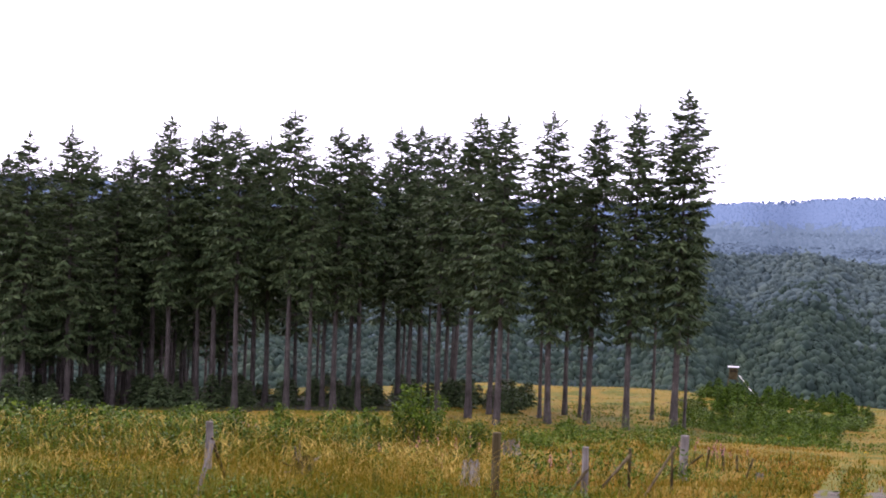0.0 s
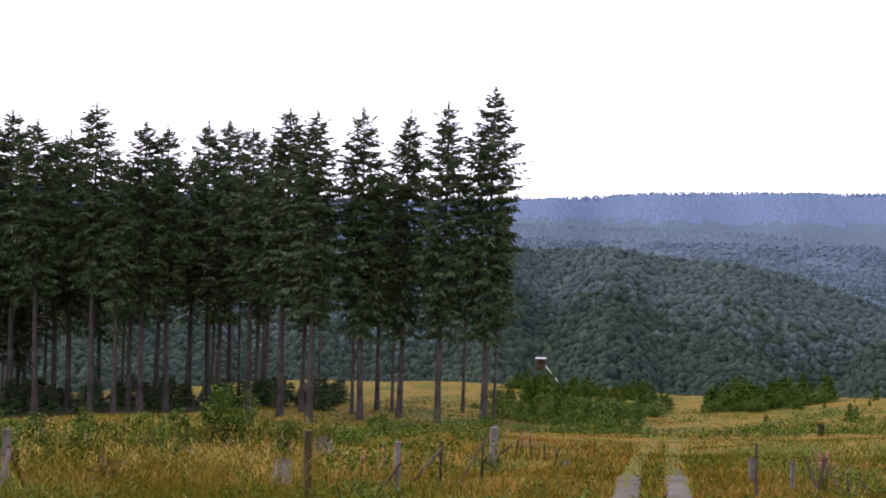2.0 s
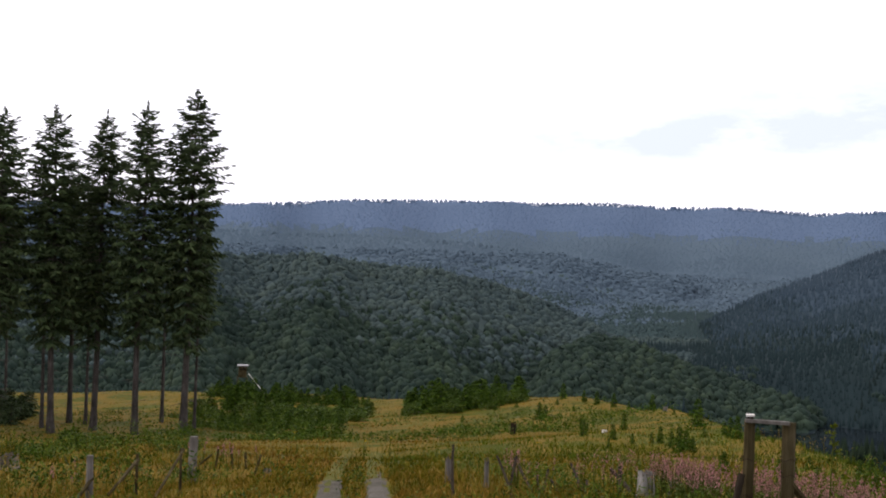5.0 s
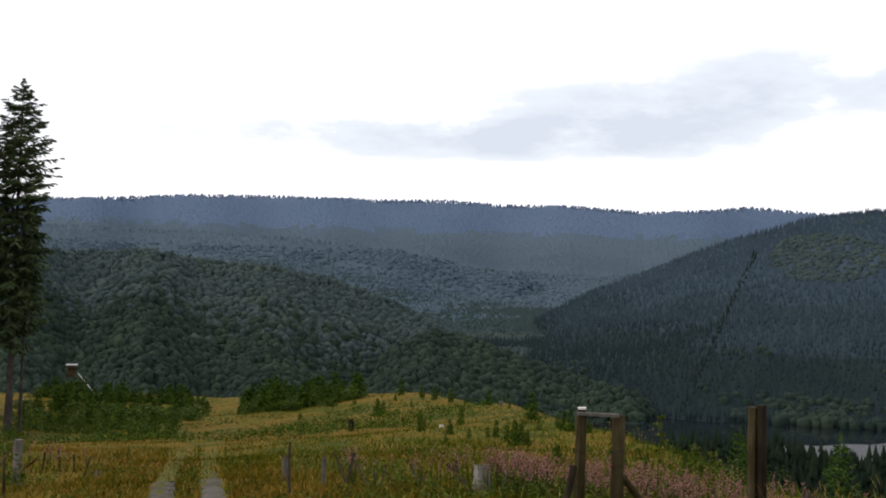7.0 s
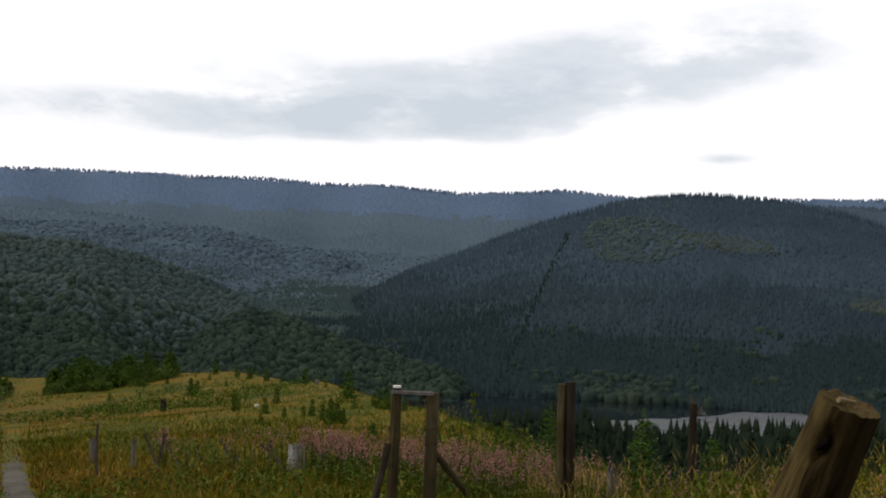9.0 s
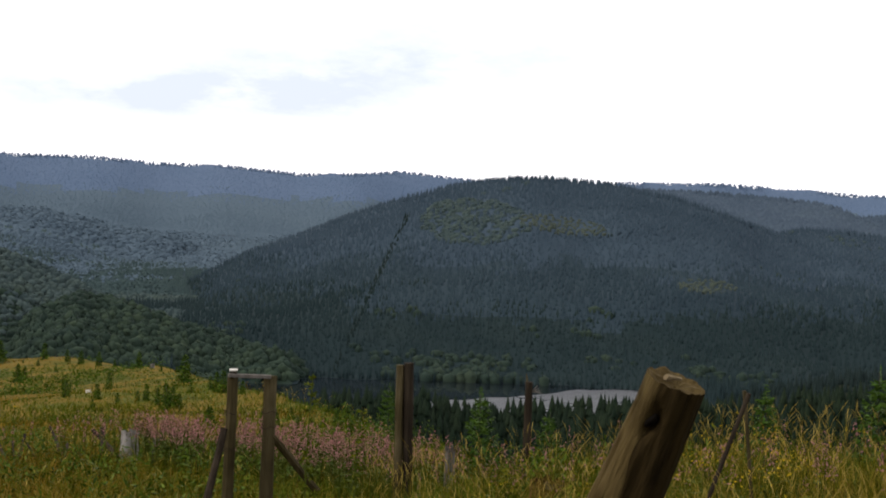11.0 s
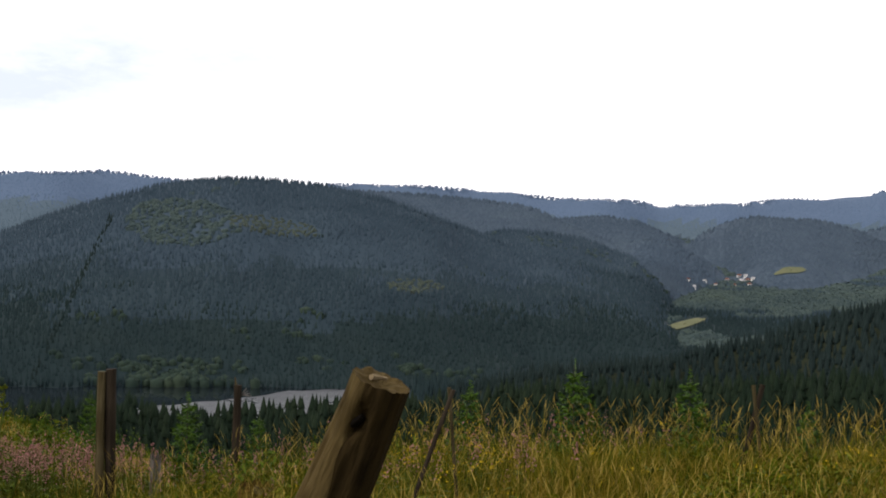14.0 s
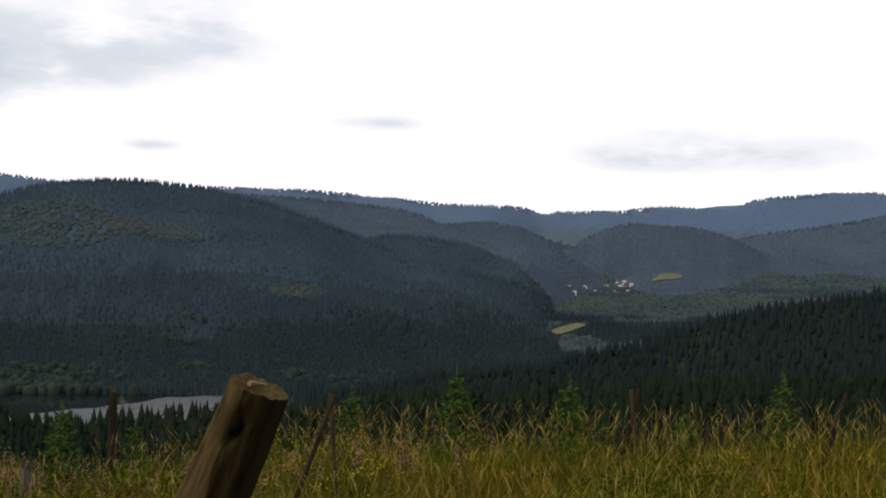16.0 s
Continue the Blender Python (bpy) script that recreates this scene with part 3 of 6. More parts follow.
def build_woods():
    grid_a = np.arange(-93, 25, 0.25)
    grid_r = np.concatenate([np.arange(10, 600, 10), np.arange(600, 4600, 20)])
    ga, gr = np.meshgrid(np.radians(grid_a), grid_r, indexing="ij")
    gz = land(-np.sin(ga) * gr, np.cos(ga) * gr)
    hor = np.maximum.accumulate((gz - EYE) / gr, axis=1)
    pts = []
    r = 60.0
    while r < 4400:
        step = 4.4 if r < 650 else 5.2 if r < 1100 else 6.2 if r < 2000 else 11.0 if r < 3000 else 15.0
        n_ = int(radians(118) * r / step)
        a = -93 + 118 * (np.arange(n_) + rng.uniform(0, 1, n_)) / n_
        pts.append(np.stack([a, r + rng.uniform(-0.5, 0.5, n_) * step, np.full(n_, step)], -1))
        r += step
    a, r, step = np.concatenate(pts).T
    x, y = -np.sin(np.radians(a)) * r, np.cos(np.radians(a)) * r
    z, own = land(x, y, which=True)
    brow = np.interp(a, CLEARING[:, 0], CLEARING[:, 2])
    ia = np.clip(((a + 93) / 0.25).astype(int), 0, len(grid_a) - 1)
    ir = np.clip(np.searchsorted(grid_r, r - 12) - 1, 0, len(grid_r) - 1)
    seen = (z + 24 - EYE) / r > hor[ia, ir] - 0.002
    hay = (((a + 72.65) / 1.1) ** 2 + ((r - 1500 + 70 * (a + 72.65)) / 70) ** 2 < 1) | (((a + 77.4) / 0.75) ** 2 + ((r - 2200 + 40 * (a + 77.4)) / 55) ** 2 < 1)
    town = ((a + 75.1) / 1.0) ** 2 + ((r - 2250) / 60) ** 2 < 1
    wet = z < LAKE + EYE - 0.5
    el = np.degrees(np.arctan2(z - EYE, r))
    # ride down the peak: its trees are coloured dark for the gap's shade
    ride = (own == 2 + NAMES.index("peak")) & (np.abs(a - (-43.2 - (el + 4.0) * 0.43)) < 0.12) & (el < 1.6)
    keep = seen & ~hay & ~town & ~wet & (r > np.where(a > -36, brow + 90, 320))
    a, r, step, x, y, z, own, el, ride = (q[keep] for q in (a, r, step, x, y, z, own, el, ride))

    def is_(*names):
        return np.isin(own, [2 + NAMES.index(q) for q in names])

    n_ = len(a)
    leafy = vnoise(x / 130, y / 130, 21) * 0.6 + vnoise(x / 45, y / 45, 22) * 0.4
    dice = rng.uniform(0, 1, n_)
    broad = is_("beech_hill", "beech_spur") | is_("mid") & (leafy + 0.5 * (dice - 0.5) > -0.25) & (el < 1.2)
    wob = 0.35 * leafy
    low = (((a + 53.2) / 2.3) ** 2 + ((el - 1.35 - 0.12 * (a + 53.2)) / 0.42) ** 2 + wob < 1) | (((a + 59.8) / 1.4) ** 2 + ((el + 1.3) / 0.33) ** 2 + wob < 1)
    patch = (((a + 48.9) / 2.6) ** 2 + ((el - 1.4) / 1.1) ** 2 + wob < 1) | low
    broad |= is_("peak", "shoulder") & (patch & (dice < 0.8) | (leafy > 0.5) & (dice < 0.12))
    shore = (r < 1040) & (r > 900) & (a < -38)
    broad |= shore & (leafy + 0.9 * (dice - 0.5) > 0.42)
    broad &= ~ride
    broad |= (own == 1) & (leafy > -0.2) & ((r > 1250) | (a > -38))
    low &= is_("peak")
    size = rng.uniform(0.75, 1.2, n_)
    h = np.where(broad, 10.5, 21) * size
    h = np.where(broad & is_("peak", "shoulder"), 8 * size, h)
    h = np.where(broad, h * rng.uniform(0.7, 1.3, n_) * (1 + 0.25 * leafy), h)
    h = np.where(is_("bench") | (own == 0), 12.5 * size, h)
    h = np.where(r > 2000, 12 * size, h)
    h = np.where(r > 2900, 9.5 * (0.5 + 0.5 * size), h)
    h = np.where(low, 6 * size, h)
    h = np.where(is_("peak", "shoulder") & ~broad & ~low, 18 * size, h)
    wdt = np.where(broad, np.maximum(step * 1.5, 8.8), np.maximum(step * np.where(r > 2000, 1.9, np.where(r > 1050, 1.5, 1.15)), 5.0)) * rng.uniform(0.8, 1.2, n_)
    wdt = np.where(r > 2900, step * rng.uniform(0.6, 0.9, n_), wdt)
    wdt = np.where(is_("bench") | (own == 0), 6.0 * size, np.where(is_("spur"), 9.0 * size, wdt))
    wdt = np.where(broad, np.maximum(wdt, 0.6 * h) * rng.uniform(0.65, 1.35, n_), wdt)
    wdt = np.where(low, 5, wdt)
    thin = broad & ~low & (rng.uniform(0, 1, n_) < np.where(r < 1700, 0.3, 0.1))
    P = np.stack([x, y, z - np.where(r > 2900, 0.58, np.where(r > 2000, 0.6, np.where(broad, np.where(r > 1250, 0.6, 0.5), np.where(r > 900, 0.66, np.where(is_("spur"), 0.6, 0.05))))) * h], -1)
    near_own = is_("bench", "spur") | (own == 0)
    slot = np.where(near_own, 0, np.where(is_("peak", "shoulder") | (own == 1), 1, 2))
    # tree colour follows the same painted haze, with ragged edges
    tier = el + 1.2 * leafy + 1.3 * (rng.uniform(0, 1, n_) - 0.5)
    haze_tier = np.where(tier > -0.7, 0, np.where(tier > -2.6, 1, 2))
    cones = [cone_tree(6, 3), cone_tree(6, 4), cone_tree(5, 3)]
    slim = [cone_tree(6, 2), cone_tree(6, 3), cone_tree(5, 3)]
    valley_head = (own == 1) & (r > 1500) & (a > -60)
    s = ~broad & near_own
    scatter("spruce_forest", cones, P[s], wdt[s], h[s], [M_SPRUCE_A, M_SPRUCE_C], is_("spur")[s].astype(int), "dark spruce forest on the slope below the clearing", "forest")
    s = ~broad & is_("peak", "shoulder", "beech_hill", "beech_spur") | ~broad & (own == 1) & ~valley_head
    scatter("hill_forest", slim, P[s], wdt[s], h[s], [M_SPRUCE_B, M_SPRUCE_E, M_SPRUCE_D, M_SPRUCE_C], np.where(ride, 3, haze_tier)[s], "spruce forest covering the hill above the lake", "forest")
    s = broad & (is_("peak", "shoulder", "beech_hill", "beech_spur", "spur", "bench") | (own == 1)) & ~thin & ~valley_head
    # broadleaf crowns further off or higher up get the haze-tinted beech colour
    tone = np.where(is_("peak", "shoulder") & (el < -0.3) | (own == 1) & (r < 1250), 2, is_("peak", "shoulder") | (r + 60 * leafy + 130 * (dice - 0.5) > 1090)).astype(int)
    tone = np.where(low, 3, tone)
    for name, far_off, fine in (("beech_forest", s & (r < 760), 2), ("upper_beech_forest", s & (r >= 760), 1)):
        scatter(name, [ball_tree(k, fine) for k in range(9)], P[far_off], wdt[far_off], h[far_off], [M_BEECH, M_BEECH_HAZE, M_HILL_BROAD, M_OPEN], tone[far_off], "beech and birch forest on the valley sides", "forest")
    # middle and far trees: distance haze is mixed into their colours
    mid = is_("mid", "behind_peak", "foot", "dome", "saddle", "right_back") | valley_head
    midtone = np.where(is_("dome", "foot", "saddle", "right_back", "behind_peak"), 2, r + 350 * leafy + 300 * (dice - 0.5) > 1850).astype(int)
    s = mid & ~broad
    scatter("mid_spruce_forest", [cone_tree(5, 2), cone_tree(6, 2)], P[s], wdt[s], h[s], [M_MIDLOW, M_MIDWOOD, M_DOME], midtone[s], "spruce forest on the middle hills, haze in its colour", "forest")
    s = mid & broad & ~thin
    scatter("mid_beech_forest", [ball_tree(k, 1) for k in range(6)], P[s], wdt[s], h[s], [M_MIDLOW, M_MIDWOOD, M_DOME], midtone[s], "rounded beech crowns on the middle hills, haze in their colour", "forest")
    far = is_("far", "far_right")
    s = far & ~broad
    scatter("distant_spruce_forest", [cone_tree(5, 2), cone_tree(6, 2)], P[s], wdt[s], h[s], [M_FARWOOD, M_MIDWOOD], (el + 0.5 * leafy + 0.8 * (dice - 0.5) < 2.0)[s].astype(int), "spruce forest on distant ridges, tinted blue for haze", "forest")
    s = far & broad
    scatter("distant_beech_forest", [ball_tree(k, 1) for k in range(4)], P[s], wdt[s], h[s], [M_FARWOOD], slot[s] * 0, "beech crowns on distant ridges, tinted blue for haze", "forest")


build_woods()


# ---- tools for single things ----
def thing(name, label, category, group="", m=None):
    e = new(name)
    e.empty_display_size = 0.2
    if m is not None:
        e.matrix_basis = m
    return tagged(e, label, category, group)


def part(name, bm, mat, parent, label=""):
    """Links a bmesh as one mesh under a thing or a part."""
    me = bpy.data.meshes.new(name)
    bmesh.ops.recalc_face_normals(bm, faces=bm.faces)
    bm.to_mesh(me)
    bm.free()
    me.materials.append(mat)
    ob = new(name, me)
    ob.parent = parent
    if label:
        ob["label"] = label
    return ob


def part_array(name, verts, tris, mat, parent, label="", smooth=False):
    ob = new(name, big_mesh(name, verts, tris, [mat], smooth=smooth))
    ob.parent = parent
    if label:
        ob["label"] = label
    return ob


def at(az, r, el):
    """A point at an azimuth, distance and height angle seen from the eye."""
    a = radians(az)
    return Vector((-math.sin(a) * r, math.cos(a) * r, EYE + r * math.tan(radians(el))))


def beam(bm, p, q, r0, r1, sides=8, rings=6, rough=0.12, bend=0.0, seed=0, flat=1.0):
    """A tapered, slightly uneven round (or flattened) timber from p to q."""
    p, q = Vector(p), Vector(q)
    axis = (q - p).normalized()
    u = axis.orthogonal().normalized()
    if abs(axis.z) > 0.5:
        u = axis.cross(Vector((0.0, 1.0, 0.05))).normalized()
    v = axis.cross(u)
    last = None
    for k in range(rings + 1):
        s = k / rings
        c = p.lerp(q, s) + u * bend * math.sin(s * math.pi)
        rad = r0 + (r1 - r0) * s
        ring = []
        for j in range(sides):
            a = 2 * math.pi * j / sides
            w = 1 + rough * noise.noise(Vector((math.cos(a) * 1.5 + seed, math.sin(a) * 1.5, s * 3 + seed * 1.7)))
            ring.append(bm.verts.new(c + (u * math.cos(a) + v * math.sin(a) * flat) * rad * w))
        if last:
            for j in range(sides):
                bm.faces.new((last[j], last[(j + 1) % sides], ring[(j + 1) % sides], ring[j]))
        else:
            bm.faces.new(ring[::-1])
        last = ring
    bm.faces.new(last)
    return bm


def plank(bm, p, q, wide, thick):
    """A squared timber from p to q with softened long edges."""
    p, q = Vector(p), Vector(q)
    axis = (q - p).normalized()
    u = axis.cross(Vector((0, 0, 1)))
    u = u.normalized() if u.length > 0.3 else axis.cross(Vector((0, 1, 0))).normalized()
    v = axis.cross(u)
    c = 0.12
    prof = [(-1, -1 + c), (-1 + c, -1), (1 - c, -1), (1, -1 + c), (1, 1 - c), (1 - c, 1), (-1 + c, 1), (-1, 1 - c)]
    rings = []
    for s in (0, 0.25, 0.5, 0.75, 1):
        o = p.lerp(q, s)
        rings.append([bm.verts.new(o + u * a * wide / 2 * (1 + 0.05 * noise.noise(o * 5)) + v * b * thick / 2) for a, b in prof])
    for r0, r1 in zip(rings, rings[1:]):
        for j in range(8):
            bm.faces.new((r0[j], r0[(j + 1) % 8], r1[(j + 1) % 8], r1[j]))
    bm.faces.new(rings[0][::-1])
    bm.faces.new(rings[-1])
    return bm


def again(ob, m):
    """A copy of a thing at exactly the pose and size m."""
    return copy_thing(ob, m @ Matrix.Diagonal((1 / ob.scale.x, 1 / ob.scale.y, 1 / ob.scale.z, 1)))


# ---- spruces ----
def twigs(base, tip, length, width, droop, gen, step=0.2, hang=1.0):
    """Needle sprays along one bough: pairs of narrow, hanging side twigs and a tip."""
    v, t = [], []
    base, tip = np.array(base), np.array(tip)
    axis = tip - base
    span = np.linalg.norm(axis)
    fwd = axis / max(span, 1e-6)
    side = np.array([-fwd[1], fwd[0], 0.0])
    side /= max(np.linalg.norm(side), 1e-6)
    n_ = max(3, int(span / step))
    for k in range(n_):
        s = 0.18 + 0.82 * (k + gen.uniform(0, 0.8)) / n_
        c = base + axis * s + np.array([0, 0, -droop * span * (s - s * s) + 0.06 * span * s * s])
        ln = length * (0.45 + 0.75 * math.sin(math.pi * min(1, s * 0.8 + 0.12))) * gen.uniform(0.7, 1.25)
        for sgn in (-1, 1):
            d = side * sgn * gen.uniform(0.5, 0.95) + fwd * gen.uniform(0.35, 0.8) + np.array([0, 0, gen.uniform(-hang, 0.05)])
            d /= np.linalg.norm(d)
            wv = np.cross(d, gen.normal(size=3))
            wv /= max(np.linalg.norm(wv), 1e-6)
            w = width * gen.uniform(0.7, 1.3)
            o = len(v)
            v += [c - wv * w * 0.35, c + wv * w * 0.35, c + d * ln * 0.6 + wv * w * 0.5, c + d * ln, c + d * ln * 0.6 - wv * w * 0.5]
            t += [(o, o + 1, o + 2), (o, o + 2, o + 4), (o + 4, o + 2, o + 3)]
    return v, t


def spruce_shape(seed, height, foot, reach, gap, boughs, round_top=False, airy=0.12, width=0.17, length=0.55, step=0.27, slim=0.9):
    """Corners and triangles of a spruce crown and the thin wood of its boughs."""
    gen = np.random.default_rng(seed)
    v, t, wv, wt = [], [], [], []
    z = foot
    while z < height - (0.7 if height > 5 else 0.1):
        u = (z - foot) / (height - foot)
        if height > 5:
            full = reach * min(1, 0.7 + u * 1.2) * min(1, (1 - u) / 0.42) ** 0.72 * min(1, 0.5 + (1 - u) * 6) + 0.1
            if round_top:
                full = reach * min(1, 0.75 + u) * min(1, (1 - u) / 0.32) ** 0.75 + 0.05
        else:
            full = reach * min(1, 0.6 + u * 2) * (1 - u) ** slim + 0.05
        n_ = max(5, int(boughs * (1 - 0.2 * u)))
        a0 = gen.uniform(0, 6.28)
        for k in range(n_):
            if gen.uniform() < airy + (0.1 + 0.14 * round_top) * min(1, max(0, (u - 0.66) / 0.12)) * (height > 5) + (0.5 * max(0, 1 - u / 0.22) if height > 5 else 0):
                continue
            a = a0 + 2 * math.pi * k / n_ + gen.normal() * 0.25
            ln = full * (gen.uniform(0.5, 1.25) if height > 5 else gen.uniform(0.6, 1.12))
            rise = -0.42 + 0.95 * u ** 1.5 + gen.normal() * 0.13
            b = np.array([0, 0, z + gen.uniform(-0.5, 0.5) * gap])
            e = b + np.array([math.cos(a) * ln, math.sin(a) * ln, ln * rise])
            fine = 1.0 if u < 0.5 else 0.78
            q, f = twigs(b, e, min(length, (0.16 if height > 5 else 0.08) + ln * 0.3), width * fine, 0.3 * (1 - u), gen, step * fine, 1.0 - 0.55 * u)
            t += [tuple(i + len(v) for i in w) for w in f]
            v += q
            o = len(wv)
            wide = np.array([-math.sin(a), math.cos(a), 0]) * 0.018
            up = np.array([0, 0, 0.03])
            wv += [b - wide, b + wide, b + up, e - (e - b) * 0.1]
            wt += [(o, o + 1, o + 3), (o + 1, o + 2, o + 3), (o + 2, o, o + 3)]
        z += gap * gen.uniform(0.8, 1.2) * (1 - 0.35 * u)
    top = np.array([0, 0, height - min(1.1, 0.15 * height)])
    q, f = twigs(top, top + np.array([0.02, 0, min(1.1, 0.16 * height)]), length * 0.4, width * 0.8, 0, gen, 0.06 if height > 5 else 0.04)
    t += [tuple(i + len(v) for i in w) for w in f]
    v += q
    return np.array(v), np.array(t), np.array(wv), np.array(wt)


def trunk_mesh(height, rad, seed):
    bm = bmesh.new()
    last = None
    n_ = 14
    for k in range(n_ + 1):
        s = k / n_
        rr = rad * (1 - 0.93 * s ** 1.15) * (1 + 0.45 * math.exp(-s * 40))
        c = Vector((0.12 * noise.noise(Vector((seed, s * 2, 0))), 0.12 * noise.noise(Vector((0, s * 2, seed))), s * height - 0.3 * (k == 0)))
        ring = [bm.verts.new(c + Vector((math.cos(6.2832 * j / 10), math.sin(6.2832 * j / 10), 0)) * rr * (1 + 0.1 * noise.noise(Vector((j * 1.7, s * 9, seed))))) for j in range(10)]
        if last:
            for j in range(10):
                f = bm.faces.new((last[j], last[(j + 1) % 10], ring[(j + 1) % 10], ring[j]))
                f.smooth = True
        last = ring
    bm.faces.new(last)
    return bm


def spruce(seed, height, foot, reach, gap=0.36, boughs=8, airy=0.1, rad=0.27, label="", step=0.22, round_top=False):
    e = thing("spruce_tree", label, "tree", "spruces at the edge of the clearing")
    part("trunk", trunk_mesh(height, rad, seed), M_BARK, e, "grey-brown scaly bark, bare below")
    v, t, wv, wt = spruce_shape(seed, height, foot, reach, gap, boughs, round_top=round_top, airy=airy, step=step, width=0.14 * step / 0.22, length=0.58 * (step / 0.22) ** 0.5)
    crown = part_array("crown", v, t, M_NEEDLE, e)
    tagged(part_array("bough_wood", wv, wt, M_TWIG, crown, "thin brown boughs inside the needles"), kind="stuff")
    gen = np.random.default_rng(seed + 90)
    bm = bmesh.new()
    for k in range(26):
        z = gen.uniform(0.22, 1.0) * foot
        a, ln = gen.uniform(0, 6.28), gen.uniform(0.3, 1.3)
        d = Vector((math.cos(a), math.sin(a), gen.uniform(-0.5, 0.1)))
        beam(bm, Vector((0, 0, z)), Vector((0, 0, z)) + d * ln, 0.025, 0.006, 4, 2)
    tagged(part("dead_branch_wood", bm, M_TWIG, e, "short dead grey branches on the bare trunk"), kind="stuff")
    return e


LABELS = ("tall spruce with a narrow dark crown and long bare trunk", "old spruce with bare lower trunk and thin airy top", "tall spruce with low hanging boughs beside the clearing")
KINDS = {}
for key, foot, reach, airy, gap, boughs, lab in (("low", 7.0, 2.25, 0.12, 0.36, 11, 2), ("airy", 6.4, 2.15, 0.16, 0.36, 12, 1), ("mid", 8.8, 2.4, 0.1, 0.38, 10, 0), ("high", 10.2, 2.2, 0.12, 0.38, 10, 0),
                                           ("high_b", 10.4, 2.3, 0.08, 0.36, 10, 0), ("mid_b", 9.2, 2.35, 0.08, 0.38, 10, 0), ("thin", 9.5, 1.4, 0.3, 0.45, 7, 1), ("back", 8.4, 2.4, 0.1, 0.62, 8, 0), ("skirt", 5.0, 2.5, 0.12, 0.42, 10, 2)):
    KINDS[key] = spruce(11 + len(KINDS), 24.0, foot, reach, gap, boughs, airy, 0.17 if key == "thin" else 0.25, LABELS[lab], 0.46 if key == "back" else 0.22, key == "airy")
    KINDS[key].matrix_basis = pose(0, 0, 0)
used = set()


def stand(az, r, height, tilt, key, gen):
    """Sets up one spruce; tilt leans it to the right as seen from the camera."""
    a = radians(az)
    lean = Matrix.Rotation(radians(tilt), 4, Vector((-math.sin(a), math.cos(a), 0)))
    s = height / 24.0
    wide = s * gen.uniform(0.92, 1.08)
    m = Matrix.Translation(spot(az, r, -0.1)) @ lean @ Matrix.Rotation(gen.uniform(0, 6.28), 4, "Z") @ Matrix.Diagonal((wide, wide, s, 1))
    if key in used:
        again(KINDS[key], m)
    else:
        KINDS[key].matrix_basis = m
        used.add(key)


# azimuth, distance, height, lean, kind: the open end of the row
ROW_OPEN = [(-11.2, 84, 23.7, 0.5, "airy"), (-11.7, 87, 16.5, 0.5, "thin"), (-9.0, 84, 22.9, 0.4, "low"), (-7.15, 88, 22.8, 0.6, "low"), (-6.8, 96, 19.5, 0.2, "thin"), (-5.3, 86, 22.5, -1.0, "low"), (-4.9, 90, 19.5, -0.5, "thin"), (-2.85, 85, 22.1, 0.0, "mid"),
            (-6.1, 101, 20.8, 0.0, "mid"), (-10.2, 96, 19.5, 0.2, "thin"), (-2.5, 97, 20.0, 1.0, "mid"), (-1.5, 92, 23.7, 0.2, "mid_b")]
ROW_MID = [(-0.7, 125, 26.0, 1.5, "high"), (-0.35, 108, 20.5, 0.2, "mid_b"), (1.4, 106, 20.5, 0.3, "mid_b"), (5.5, 104, 20.0, 0.2, "mid_b"), (0.0, 98, 22.8, -0.6, "high"), (0.45, 112, 22.0, -0.8, "thin"), (0.9, 115, 25.9, -1.4, "high_b"), (1.9, 112, 25.2, -1.5, "high"), (2.75, 110, 22.0, 0.0, "high_b"), (3.8, 100, 22.8, -1.2, "high"), (4.3, 114, 22.6, 0.9, "high_b"), (4.98, 98, 22.6, -0.4, "mid"),
           (5.8, 120, 24.0, 0.0, "thin"), (6.15, 95, 19.5, -0.7, "high"), (7.2, 97, 23.7, -0.5, "high_b"), (8.2, 110, 24.1, -1.0, "mid"), (8.8, 112, 23.8, -1.0, "high")]
ROW_LEFT = [(9.6, 98, 22.0, -1.2, "high_b"), (10.7, 104, 23.9, -1.0, "mid_b"), (11.4, 106, 23.1, -1.0, "high"), (12.8, 104, 23.7, -1.0, "mid_b"), (13.5, 112, 23.2, -0.8, "high_b"), (14.5, 115, 22.9, -1.2, "mid"), (15.2, 108, 20.7, -0.9, "skirt"), (16.3, 112, 22.4, -0.8, "mid_b"), (17.2, 106, 23.0, -1.2, "skirt"),
            (18.2, 118, 21.8, -0.6, "skirt"), (19.2, 106, 22.4, -0.4, "skirt"), (20.0, 108, 20.7, -0.8, "mid_b"), (21.3, 115, 23.0, 0.0, "mid"), (22.6, 118, 23.0, 0.5, "mid_b")]
gen_t = np.random.default_rng(5)
for row, grown in ((ROW_OPEN, 1.0), (ROW_MID, 1.03), (ROW_LEFT, 1.045)):
    for az, r, height, tilt, key in row:
        stand(az, r, height * grown, tilt, key, gen_t)
# the wood behind them, thicker to the left
for k in range(52):
    az = 5.5 + 19 * gen_t.uniform() ** 0.8
    r = gen_t.uniform(112, 172)
    stand(az, r, gen_t.uniform(19.5, 22.5) * (1 + (r - 110) / 600), gen_t.normal() * 0.8, ("high", "back", "skirt", "back", "mid")[k % 5], gen_t)
for k in range(46):
    stand(24.5 - 15.5 * gen_t.uniform() ** 1.3, gen_t.uniform(118, 185), gen_t.uniform(19, 22), gen_t.normal() * 0.7, "back", gen_t)
for k in range(40):
    stand(24.5 - 13 * gen_t.uniform() ** 1.2, gen_t.uniform(125, 195), gen_t.uniform(15, 20), gen_t.normal() * 0.7, "back", gen_t)
